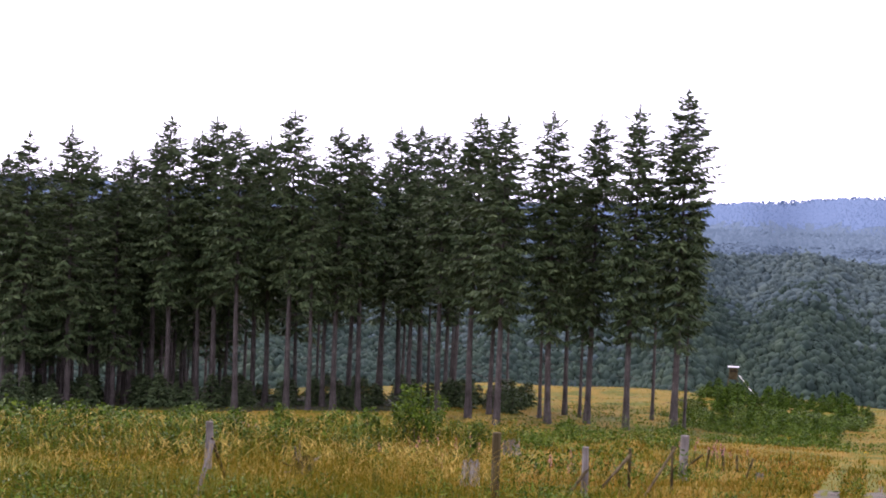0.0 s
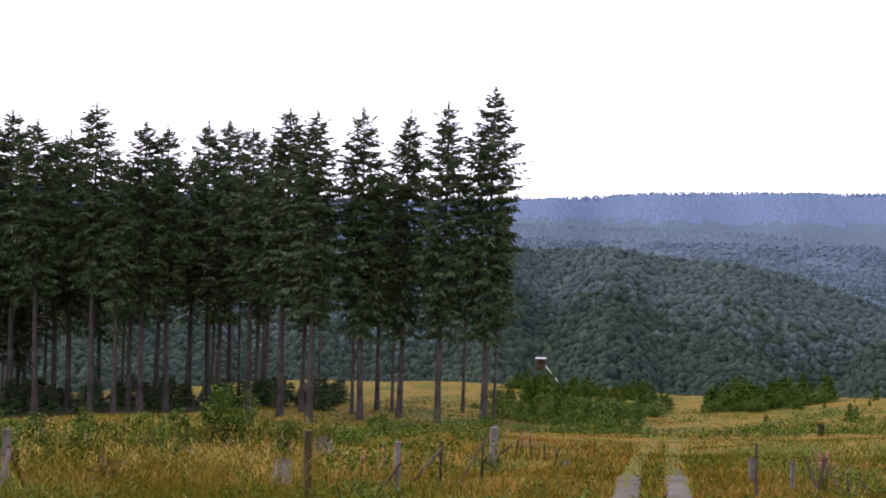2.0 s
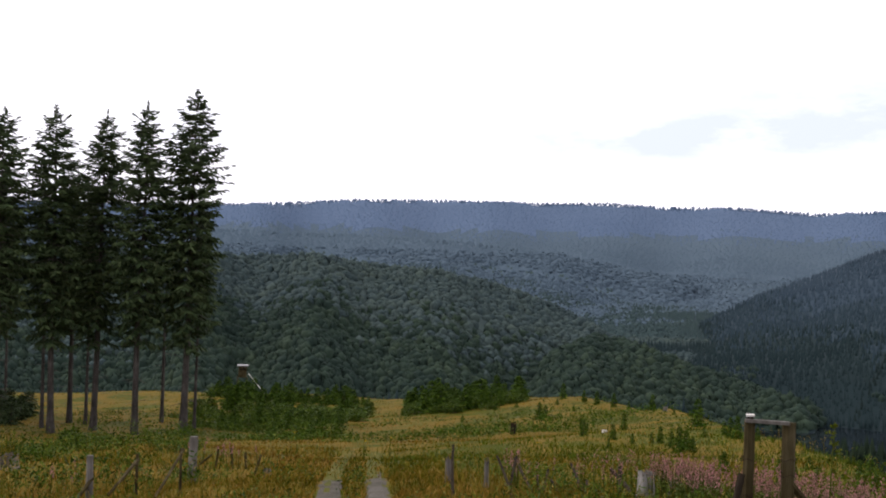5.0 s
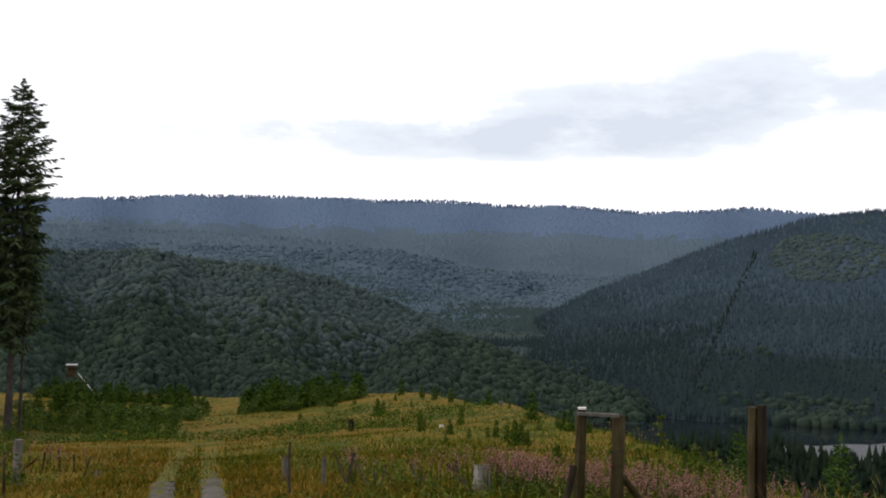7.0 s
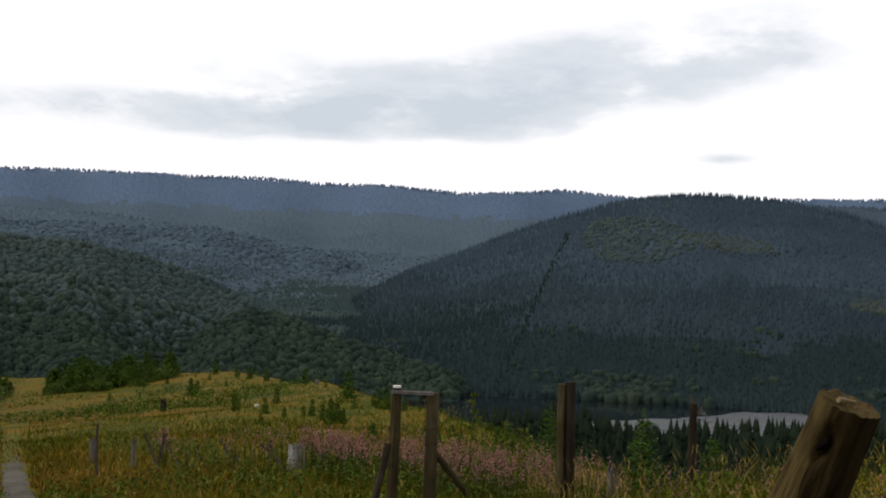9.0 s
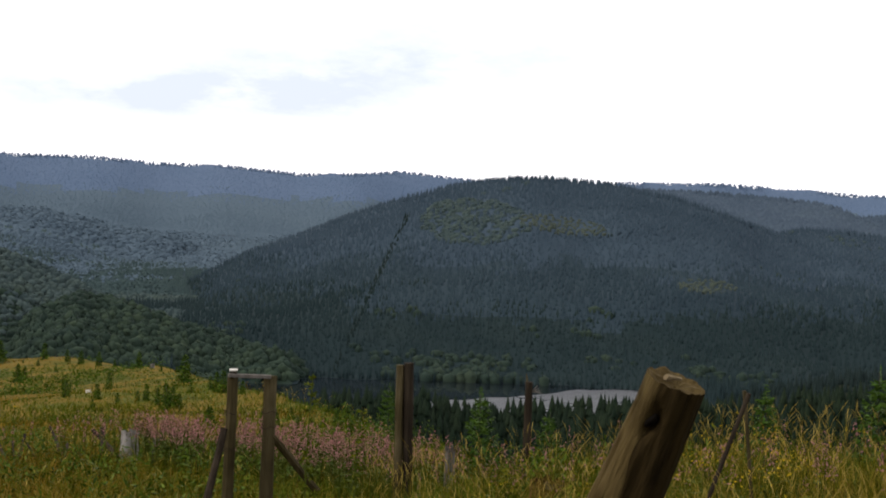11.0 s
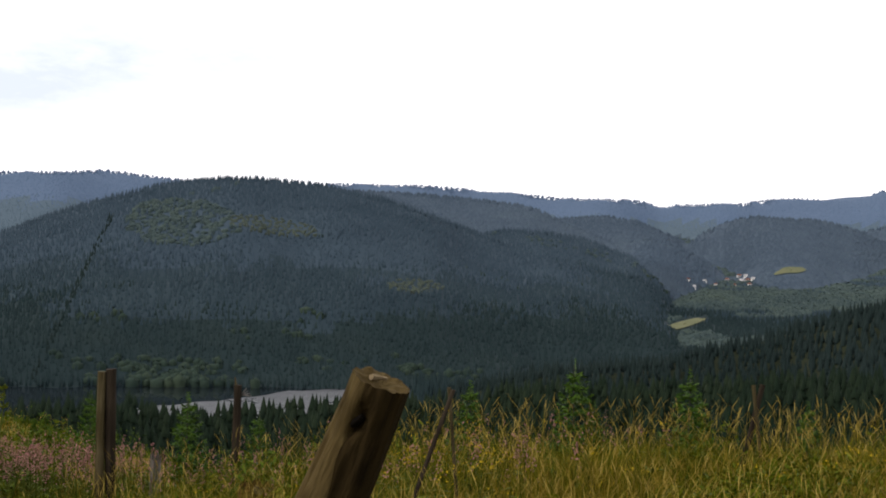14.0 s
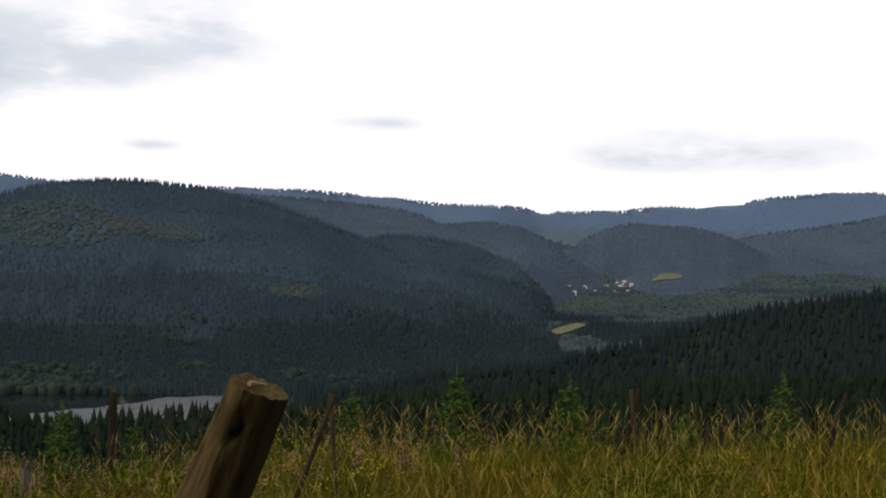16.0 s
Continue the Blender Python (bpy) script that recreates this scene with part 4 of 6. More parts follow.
for k in range(5):
    stand(gen_t.uniform(-6.5, 5.5), gen_t.uniform(118, 146), gen_t.uniform(18, 21), gen_t.normal() * 0.8, ("high", "thin", "high_b")[k % 3], gen_t)


# ---- bushes and young trees ----
def young_spruce(seed, label, needles):
    e = thing("young_spruce", label, "young tree", "young conifers on the clearing")
    bm = beam(bmesh.new(), (0, 0, -0.15), (0, 0, 1.9), 0.03, 0.008, 6, 4)
    part("stem", bm, M_BARK, e)
    v, t, wv, wt = spruce_shape(seed, 2.0, 0.1, 0.62, 0.14, 8, airy=0.1, width=0.085, length=0.24, step=0.14, slim=0.85)
    part_array("needles", v, t, needles, e)
    return e


def leaf_cloud(gen, centre, size, n_, leaf):
    """Small leaf blades filling a lumpy round space."""
    d = gen.normal(size=(n_, 3))
    d /= np.linalg.norm(d, axis=1, keepdims=True)
    lump = 1 + 0.35 * np.sin(d[:, 0] * 5 + centre[0] * 3) * np.cos(d[:, 1] * 4 + centre[1])
    c = centre + d * (gen.uniform(0.3, 1, n_) ** 0.4 * lump)[:, None] * size
    a = gen.normal(size=(n_, 3))
    a[:, 2] *= 0.6
    a /= np.linalg.norm(a, axis=1, keepdims=True)
    b = np.cross(a, gen.normal(size=(n_, 3)))
    b /= np.linalg.norm(b, axis=1, keepdims=True)
    s = leaf * gen.uniform(0.6, 1.4, n_)[:, None]
    v = np.stack([c - a * s, c + b * s * 0.45, c + a * s, c - b * s * 0.45], 1).reshape(-1, 3)
    o = (np.arange(n_) * 4)[:, None]
    return v, np.concatenate([o + [0, 1, 2], o + [0, 2, 3]])


def leafy_bush(seed, label, clumps=9, spread=0.6, high=1.6, leaf=0.07):
    """Several thin stems with clumps of leaves, about 2 m high."""
    gen = np.random.default_rng(seed)
    e = thing("bush", label, "bush", "bushes before the spruces")
    bm = bmesh.new()
    vs, ts, o = [], [], 0
    for k in range(clumps):
        a = gen.uniform(0, 6.28)
        rr = spread * gen.uniform(0.1, 1)
        c = np.array([math.cos(a) * rr, math.sin(a) * rr, gen.uniform(0.25, 1) * high * (1 - 0.35 * rr / spread)])
        beam(bm, (c[0] * 0.2, c[1] * 0.2, -0.1), tuple(c), 0.018, 0.006, 5, 3)
        v, t = leaf_cloud(gen, c, np.array([0.42, 0.42, 0.4]) * gen.uniform(0.7, 1.2), 190, leaf)
        vs.append(v)
        ts.append(t + o)
        o += len(v)
    tagged(part("stem_wood", bm, M_TWIG, e, "thin brown stems inside the leaves"), kind="stuff")
    part_array("leaves", np.concatenate(vs), np.concatenate(ts), M_LEAF, e)
    return e


YOUNG = [young_spruce(70 + k, "young green spruce growing in the rough grass", M_YOUNG) for k in range(4)]
# young spruces in darker needles, which paint the shade under the trees
SHADED = [young_spruce(76 + k, "bushy young spruce under the tall trees, coloured dark for shade", M_NEEDLE) for k in range(2)]
BUSH = [leafy_bush(80, "tall light green leafy bush before the spruces", 13, 0.75, 1.9), leafy_bush(81, "low green leafy bush in the grass", 9, 0.9, 0.9), leafy_bush(82, "rounded green bush in the tall grass", 10, 0.6, 1.2)]
taken = set()


def plant(ob, az, r, scale, wide=1.0):
    m = Matrix.Translation(spot(az, r, -0.03)) @ Matrix.Rotation(az * 7.3 + r, 4, "Z") @ Matrix.Diagonal((scale * wide, scale * wide, scale, 1))
    if ob.name in taken:
        again(ob, m)
    else:
        ob.matrix_basis = m
        taken.add(ob.name)


gen_b = np.random.default_rng(17)
for az, r, k, s, w in ((0.96, 36, 0, 1.0, 0.8), (1.5, 39, 0, 0.72, 0.9), (0.1, 40, 2, 0.9, 0.9), (3.0, 41, 1, 1.0, 0.9), (4.9, 48, 1, 1.1, 0.9), (12.65, 39, 2, 0.95, 0.8), (8.9, 34, 2, 0.6, 0.9), (7.4, 37, 1, 0.8, 0.9),
                       (18.4, 48, 2, 1.1, 1.0), (17.0, 44, 1, 1.1, 1.0), (15.6, 46, 1, 1.0, 1.1), (19.8, 40, 1, 1.2, 1.1), (14.3, 47, 1, 0.9, 1.1), (10.6, 50, 1, 0.9, 1.0), (6.4, 44, 2, 0.7, 1.0), (-3.6, 46, 2, 0.5, 1.0), (-6.3, 60, 1, 0.9, 1.0)):
    plant(BUSH[k], az, r, s, w)
for k in range(36):
    az = gen_b.uniform(-2, 20.5)
    plant(BUSH[k % 3], az, gen_b.uniform(26, 54) + 0.5 * max(az - 10, 0), gen_b.uniform(0.35, 0.8), gen_b.uniform(0.7, 1.3))
# thicket behind the row, its needles coloured dark for the shade there
for k in range(60):
    plant(SHADED[k % 2], gen_b.uniform(-4.4, 10.0), gen_b.uniform(102, 122), gen_b.uniform(0.8, 1.35), gen_b.uniform(1.4, 2.2))
# added bushes that darken the gaps between the trunks on the left
for k in range(84):
    plant(SHADED[k % 2], gen_b.uniform(9.0, 24.0), gen_b.uniform(98, 135), gen_b.uniform(0.8, 1.5), gen_b.uniform(1.3, 2.0))
for az, r, s in ((-3.6, 98, 1.2), (-3.2, 101, 1.0), (-4.0, 104, 1.1), (-1.6, 112, 1.3), (-1.2, 110, 1.0)):
    plant(SHADED[int(r) % 2], az, r, s, 1.3)
# thickets of young spruce near the brow
for k in range(58):
    u = gen_b.uniform()
    plant(YOUNG[k % 4], -12.3 - 7.8 * u, 116 + 30 * gen_b.uniform(), gen_b.uniform(0.45, 1.0) * (1.5 - 0.3 * u) * gen_b.uniform(0.8, 1.1), gen_b.uniform(1.0, 1.7))
for k in range(50):
    u = gen_b.uniform()
    plant(YOUNG[(k + 1) % 4], -21.7 - 5.4 * u, 110 + gen_b.uniform(0, 20), gen_b.uniform(0.45, 1.0) * (1.6 - 0.5 * u) * gen_b.uniform(0.8, 1.1), gen_b.uniform(1.0, 1.8))
# brambles in and in front of the thickets
for k in range(40):
    plant(BUSH[1 + k % 2], gen_b.uniform(-19.5, -11.6), gen_b.uniform(92, 140), gen_b.uniform(0.6, 1.1), gen_b.uniform(1.3, 1.9))
for k in range(20):
    plant(BUSH[1 + k % 2], gen_b.uniform(-27.4, -21.8), gen_b.uniform(108, 126), gen_b.uniform(0.6, 1.0), gen_b.uniform(1.2, 1.7))
for k in range(22):
    plant(YOUNG[k % 4], gen_b.uniform(-18.5, -11.8), gen_b.uniform(84, 116), gen_b.uniform(0.35, 0.75), gen_b.uniform(1.2, 1.9))
# single small conifers on the open slope: azimuth, distance, height
for az, r, h in ((-29.1, 112, 1.6), (-30.1, 108, 1.1), (-30.7, 105, 1.2), (-31.5, 102, 1.2), (-32.2, 100, 0.7), (-30.1, 52, 0.8), (-32.0, 63, 0.9), (-31.5, 50, 0.7), (-32.4, 48, 0.45), (-31.3, 45, 0.4), (-33.3, 49, 0.45), (-33.7, 49, 0.7),
                 (-34.2, 47, 0.7), (-34.6, 45, 1.0), (-35.2, 45, 0.6), (-35.4, 66, 1.6), (-37.2, 52, 1.0), (-36.6, 56, 0.7), (-38.1, 50, 0.6), (-28.0, 85, 1.3), (-28.3, 86, 1.0), (-33.3, 88, 1.2), (-34.9, 46, 0.8), (-36.9, 53, 0.9)):
    plant(YOUNG[int(r) % 4], az, r, h / 2.0, 1.05)
for k in range(26):
    az = gen_b.uniform(-44, -24)
    plant(YOUNG[k % 4], az, gen_b.uniform(0.45, 0.97) * float(np.interp(az, CLEARING[:, 0], CLEARING[:, 2])), gen_b.uniform(0.15, 0.3), 1.3)


# ---- saplings beyond the fence ----
def sapling(seed):
    e = thing("larch_sapling", "slender light green larch sapling standing in tall grass", "young tree", "saplings along the fence")
    part("stem", beam(bmesh.new(), (0, 0, -0.2), (0.03, 0, 1.45), 0.014, 0.004, 5, 4), M_BARK, e)
    gen = np.random.default_rng(seed)
    v, t = [], []
    for k in range(8):
        z = 0.22 + 0.15 * k
        for j in range(7):
            a = 0.9 * j + 0.5 * k + gen.normal() * 0.15
            ln = (0.44 - 0.05 * k) * gen.uniform(0.75, 1.1)
            b = np.array([0, 0, z + gen.normal() * 0.02])
            q, f = twigs(b, b + np.array([math.cos(a) * ln, math.sin(a) * ln, ln * (0.35 + 0.05 * k)]), 0.085, 0.02, 0.1, gen, 0.022)
            t += [tuple(i + len(v) for i in w) for w in f]
            v += q
    q, f = twigs(np.array([0, 0, 1.2]), np.array([0.02, 0, 1.52]), 0.06, 0.016, 0, gen, 0.02)
    t += [tuple(i + len(v) for i in w) for w in f]
    v, t = np.array(v + q), np.array(t)
    part_array("needles", v, t, M_SAPLING, e, "soft light green needles")
    return e


SAP = sapling(31)
for k, (az, r, s) in enumerate(((-62.4, 12.0, 0.62), (-67.35, 12.3, 0.75), (-68.2, 12.4, 0.5), (-72.5, 12.1, 0.68), (-73.1, 12.5, 0.55), (-49.4, 16.0, 0.8), (-52.6, 14.6, 0.6), (-77.8, 12.0, 0.5), (-82.2, 12.2, 0.68), (-45.0, 24.0, 0.8))):
    m = Matrix.Translation(spot(az, r, -0.05)) @ Matrix.Rotation(k * 1.9, 4, "Z") @ Matrix.Diagonal((s * 1.1, s * 1.1, s * 1.1, 1))
    if k:
        again(SAP, m)
    else:
        SAP.matrix_basis = m


# ---- tall thistle between the posts ----
def thistle(az, r, high, seed):
    gen = np.random.default_rng(seed)
    e = thing("thistle", "tall withered brown-green thistle above the grass", "plant", "", Matrix.Translation(spot(az, r, -0.05)))
    part("stem", beam(bmesh.new(), (0, 0, 0), (0.05, 0.02, high), 0.012, 0.004, 6, 6, 0.1, 0.03, seed), M_STEM, e)
    vs, ts, o = [], [], 0
    for k in range(16):
        z = high * (0.3 + 0.7 * k / 15)
        c = np.array([0.05 * z / high + gen.normal() * 0.04 * (1.4 - z / high), gen.normal() * 0.04, z])
        v, t = leaf_cloud(gen, c, np.array([0.05, 0.05, 0.035]) * gen.uniform(0.6, 1.2), 16, 0.022)
        vs.append(v)
        ts.append(t + o)
        o += len(v)
    part_array("leaves", np.concatenate(vs), np.concatenate(ts), M_HERB, e)


thistle(-41.3, 11.0, 1.62, 3)
thistle(-43.6, 12.4, 1.25, 8)


# ---- old fence ----
def post(az, r, el, rad, mat, label, lean=(0.0, 0.0), sides=10, seed=0, name="fence_post", flat=1.0, sink=0.4):
    """A fence post whose top shows at az, el; lean shifts its foot (right, towards the eye) in metres."""
    top = at(az, r, el)
    a = radians(az)
    right, fro = Vector((math.cos(a), math.sin(a), 0)), Vector((math.sin(a), -math.cos(a), 0))
    foot = top + right * lean[0] + fro * lean[1]
    foot.z = float(land(foot.x, foot.y)) - sink
    e = thing(name, label, "fence post", "old fence posts", Matrix.Translation(foot))
    bm = beam(bmesh.new(), (0, 0, 0), top - foot, rad * 1.06, rad, sides, 10, 0.2, 0.0, seed, flat)
    part("shaft", bm, mat, e)
    return e, top, foot


def brace(e, p, q, rad, mat, name="brace", label="", seed=0):
    o = e.matrix_basis.translation
    return part(name, beam(bmesh.new(), Vector(p) - o, Vector(q) - o, rad, rad * 0.8, 7, 6, 0.2, 0.0, seed), mat, e, label)


# gateway: two posts joined by a rail, with a strut on either side
gate = thing("gate_frame", "weathered grey gate posts joined by a thin top rail", "gate", m=Matrix.Translation(spot(-38.3, 12)))
go = gate.matrix_basis.translation
gl, gr = at(-37.72, 12, -6.15), at(-39.46, 12.1, -6.15)
for nm, top, az, rad, mat, sd in (("left_post", gl, -37.62, 0.052, M_WOOD, 3), ("right_post", gr, -39.42, 0.063, M_WOOD, 4)):
    foot = spot(az, 12, -0.4)
    part(nm, beam(bmesh.new(), foot - go, top - go, rad * 1.08, rad, 10, 10, 0.15, 0.0, sd), mat, gate)
part("top_rail", plank(bmesh.new(), at(-37.52, 11.95, -6.17) - go, at(-39.45, 12.02, -6.2) - go, 0.06, 0.034), M_WOOD_GREY, gate)
cap = part("cap_block", plank(bmesh.new(), at(-37.54, 12, -5.93) - go, at(-37.92, 12, -5.92) - go, 0.08, 0.02), M_PALE, gate, "pale weathered board on top of the post")
part("cap_core", plank(bmesh.new(), at(-37.57, 12, -6.05) - go, at(-37.89, 12, -6.04) - go, 0.075, 0.035), M_WOOD_DARK, gate, "dark block under the pale board")
part("strut", beam(bmesh.new(), at(-37.42, 11.9, -8.6) - go, at(-36.6, 11.6, -12.4) - go, 0.035, 0.04, 7, 6, 0.2, 0, 5), M_WOOD_DARK, gate, "black leaning strut")
part("brace", beam(bmesh.new(), at(-39.6, 12.05, -8.9) - go, at(-41.8, 12.4, -11.4) - go, 0.035, 0.04, 7, 6, 0.2, 0, 6), M_WOOD, gate, "brown leaning brace")

# old fence wire wound round the posts
def wire_loop(e, az, r, el, rad, seed):
    o = e.matrix_basis.translation
    c = at(az, r, el) - o
    bm = bmesh.new()
    n_ = 28
    pts = [c + Vector((math.cos(6.2832 * 1.6 * k / n_) * rad, math.sin(6.2832 * 1.6 * k / n_) * rad, 0.05 * k / n_ + 0.012 * math.sin(k * 1.3 + seed))) for k in range(n_)]
    for p, q in zip(pts, pts[1:]):
        beam(bm, p, q, 0.0035, 0.0035, 5, 1, 0.0)
    part("wire_loop", bm, M_WIRE, e, "rusty dark fence wire")


M_WIRE = material("rusty_wire", [(0.012, 0.008, 0.006), (0.035, 0.02, 0.012)], scale=20, rough=0.6)
for az, r, el, rad in ((-39.44, 12.05, -7.9, 0.072), (-39.43, 12.03, -8.6, 0.074), (-37.66, 12.0, -8.0, 0.06), (-37.64, 12.0, -9.6, 0.062)):
    wire_loop(gate, az, r, el, rad, az)

# double post
e, top, foot = post(-45.5, 14, -5.5, 0.042, M_WOOD, "split double fence post of brown weathered wood", (0.02, 0), seed=8, flat=1.3)
o = foot
part("second_shaft", beam(bmesh.new(), Vector((0.1, -0.08, 0)), at(-45.9, 14, -5.38) - o, 0.06, 0.057, 10, 10, 0.25, 0, 9), M_WOOD_DARK, e, "thicker dark half of the post")
# splintered post
e, top, foot = post(-51.6, 14, -6.05, 0.045, M_WOOD_DARK, "broken fence post with a splintered top", (0.0, 0), seed=10)
part("splinter", beam(bmesh.new(), top - foot - Vector((0, 0, 0.15)), at(-51.46, 14, -5.68) - foot, 0.03, 0.006, 6, 3, 0.3, 0, 3), M_WOOD, e)
for k in range(4):
    part("sliver", beam(bmesh.new(), at(-51.75, 14, -6.5) - foot, at(-52.0 - 0.08 * k, 13.95, -6.2 - 0.12 * k) - foot, 0.012, 0.003, 5, 2), M_WOOD_GREY, e, "pale torn sliver")
# leaning stakes beyond the tall grass
post(-61.5, 7.6, -5.95, 0.014, M_WOOD_DARK, "thin black stake leaning in tall grass", (-0.56, 0.05), sides=7, seed=12, name="stake")
post(-61.3, 7.8, -5.85, 0.012, M_WOOD, "thin grey upright stake in tall grass", (0.16, 0), sides=7, seed=13, name="stake")
e, top, foot = post(-75.75, 11.5, -5.15, 0.025, M_WOOD_DARK, "dark leaning stake crossed by a thin stick", (-0.3, 0.1), sides=7, seed=14, name="stake")
brace(e, at(-75.35, 11.5, -5.2), at(-75.75, 11.4, -8.4), 0.02, M_WOOD, "crossed_stick", seed=2)
post(-84.86, 11.5, -4.8, 0.025, M_WOOD_DARK, "thin dark stake leaning over the grass", (-0.4, 0.1), sides=7, seed=15, name="stake")
# old fence in front of the spruces
post(-2.93, 18, -8.15, 0.062, M_WOOD, "upright weathered fence post in tall grass", (0.0, 0), seed=21)
e, top, foot = post(10.72, 20, -8.05, 0.062, M_WOOD_GREY, "short grey post end on a leaning stake", (0.0, 0.0), seed=22, sink=-0.5)
brace(e, at(10.55, 19.9, -8.9), at(11.35, 19.7, -12.2), 0.04, M_WOOD_GREY, "leaning_stake", "pale leaning stake", 3)
brace(e, at(10.6, 19.95, -8.8), at(9.9, 20.1, -10.6), 0.03, M_WOOD_DARK, "dark_brace", "dark leaning brace", 4)
e, top, foot = post(-7.17, 22, -8.6, 0.06, M_WOOD_GREY, "grey fence post with a leaning brace", (0.0, 0), seed=23)
brace(e, at(-7.3, 22, -9.6), at(-5.9, 21.5, -11.6), 0.035, M_WOOD, "brace", seed=5)
e, top, foot = post(-9.25, 23, -8.55, 0.028, M_WOOD, "thin fence stake with a leaning brace", (0.0, 0), seed=24, name="stake")
brace(e, at(-9.3, 23, -8.8), at(-8.0, 22.5, -10.4), 0.035, M_WOOD, "brace", seed=6)
e, top, foot = post(-11.21, 24, -8.3, 0.028, M_WOOD, "thin fence stake crossed by a leaning pole", (0.02, 0), seed=25, name="stake")
brace(e, at(-11.35, 24, -8.35), at(-10.0, 23, -10.7), 0.03, M_WOOD, "brace", seed=7)
post(-11.78, 29, -7.78, 0.1, M_WOOD_GREY, "thick silver-grey post with weathered cracked wood", (-0.05, 0), sides=14, seed=26, flat=0.9)
for az, r, el, ln in ((-12.9, 33, -8.35, -0.1), (-13.5, 33, -8.3, 0.1), (-14.15, 33, -8.5, 0.05), (-14.9, 30, -8.6, -0.3)):
    post(az, r, el, 0.03, M_WOOD, "thin weathered fence stake in dry grass", (ln, 0), sides=7, seed=r + az, name="stake")
e, top, foot = post(-12.6, 33, -8.6, 0.03, M_WOOD, "leaning fence pole in dry grass", (-0.9, 0), sides=7, seed=30, name="stake")
# sticks and snags on the right of the track
for a0, e0, a1, e1, rad in ((-27.00, -8.37, -26.69, -10.29, 0.030), (-26.07, -8.40, -26.61, -9.17, 0.025), (-26.90, -8.46, -27.54, -9.24, 0.030), (-28.51, -8.92, -28.21, -10.19, 0.030), (-28.54, -9.24, -29.04, -10.09, 0.025), (-31.46, -8.77, -32.41, -9.89, 0.045), (-31.85, -8.66, -31.83, -9.99, 0.040), (-27.99, -9.21, -28.06, -10.20, 0.022), (-23.98, -7.96, -24.03, -8.74, 0.030), (-30.35, -9.36, -30.18, -10.07, 0.030), (-29.57, -8.59, -29.97, -9.33, 0.030)):
    top, low = at(a0, 21.5, e0), at(a1, 20.8, e1)
    low = top.lerp(low, 1.6)
    low.z = min(low.z, float(land(low.x, low.y)) - 0.05)
    e = thing("stake", "dark broken stick leaning in the tall grass", "fence post", "old fence posts", Matrix.Translation(low))
    part("shaft", beam(bmesh.new(), (0, 0, 0), top - low, rad * 1.1, rad * 0.8, 7, 8, 0.3, 0.02, a0), M_WOOD_DARK, e)


# ---- stumps ----
def stump(az, r, rad, high, mat, label, seed):
    e = thing("tree_stump", label, "stump", "stumps on the clearing", Matrix.Translation(spot(az, r, -0.1)))
    bm = bmesh.new()
    last, n_ = None, 20
    for k in range(7):
        s = k / 6
        ring = []
        for j in range(n_):
            a = 6.2832 * j / n_
            q = rad * (1 + 0.6 * math.exp(-s * 5) * (1 + 0.5 * math.sin(5 * a + seed))) * (1 + 0.16 * noise.noise(Vector((math.cos(a) * 2 + seed, math.sin(a) * 2, s * 1.5))))
            ring.append(bm.verts.new((math.cos(a) * q, math.sin(a) * q, (high + 0.1) * s + (0.3 * high * noise.noise(Vector((math.cos(a) * 2.3, math.sin(a) * 2.3, seed))) if k == 6 else 0))))
        if last:
            for j in range(n_):
                bm.faces.new((last[j], last[(j + 1) % n_], ring[(j + 1) % n_], ring[j]))
        last = ring
    part("wood", bm, mat, e)
    cb = bmesh.new()
    ring = [cb.verts.new((*(w.co.xy * 0.98), w.co.z)) for w in ()] or [cb.verts.new((math.cos(6.2832 * j / n_) * rad * 0.97, math.sin(6.2832 * j / n_) * rad * 0.97, high + 0.04 + 0.28 * high * noise.noise(Vector((math.cos(6.2832 * j / n_) * 2.3, math.sin(6.2832 * j / n_) * 2.3, seed))))) for j in range(n_)]
    mid = cb.verts.new((0, 0, high + 0.05))
    for j in range(n_):
        cb.faces.new((mid, ring[j], ring[(j + 1) % n_]))
    part("cut_top", cb, M_CUT, e, "flat sawn top")
    return e


M_ROT = material("rotten_mossy_wood", [(0.014, 0.008, 0.003), (0.05, 0.026, 0.008), (0.09, 0.055, 0.012), (0.03, 0.03, 0.006)], scale=18, big=4, bump=1.0, bump_scale=40)
stump(-1.73, 27.5, 0.2, 0.55, M_BLEACH, "pale grey cut stump standing in the grass", 1)
e = stump(6.29, 26.5, 0.24, 0.4, M_WOOD, "torn brown stump with splintered roots", 2)
for k in range(7):
    a = k * 0.9
    part("root", beam(bmesh.new(), (0, 0, 0.25), (math.cos(a) * 0.55, math.sin(a) * 0.55, 0.1 + 0.35 * (k % 3)), 0.05, 0.012, 6, 3, 0.3, 0.05, k), M_WOOD_GREY if k % 2 else M_WOOD, e)
stump(-3.64, 35, 0.24, 0.4, M_WOOD_GREY, "low grey stump in dry grass", 3)
stump(-33.1, 20.0, 0.14, 0.5, M_BLEACH, "pale grey stump among fireweed", 4)
stump(-15.2, 30, 0.09, 0.22, M_WOOD_GREY, "low pale stump in orange grass", 5)
stump(-26.8, 66, 0.15, 0.6, M_WOOD_DARK, "dark burnt-looking stump on the slope", 6)
stump(-31.1, 58, 0.12, 0.22, M_PALE, "small bleached stump on the slope", 7)
stump(-33.9, 84, 0.14, 0.3, M_WOOD_GREY, "grey stump near the brow", 8)
stump(-23.8, 26, 0.08, 0.5, M_WOOD_GREY, "grey broken stump in the grass", 9)
stump(-52.6, 11.5, 0.17, 0.42, M_ROT, "low rotten stump, orange-brown and mossy, in the grass", 12)
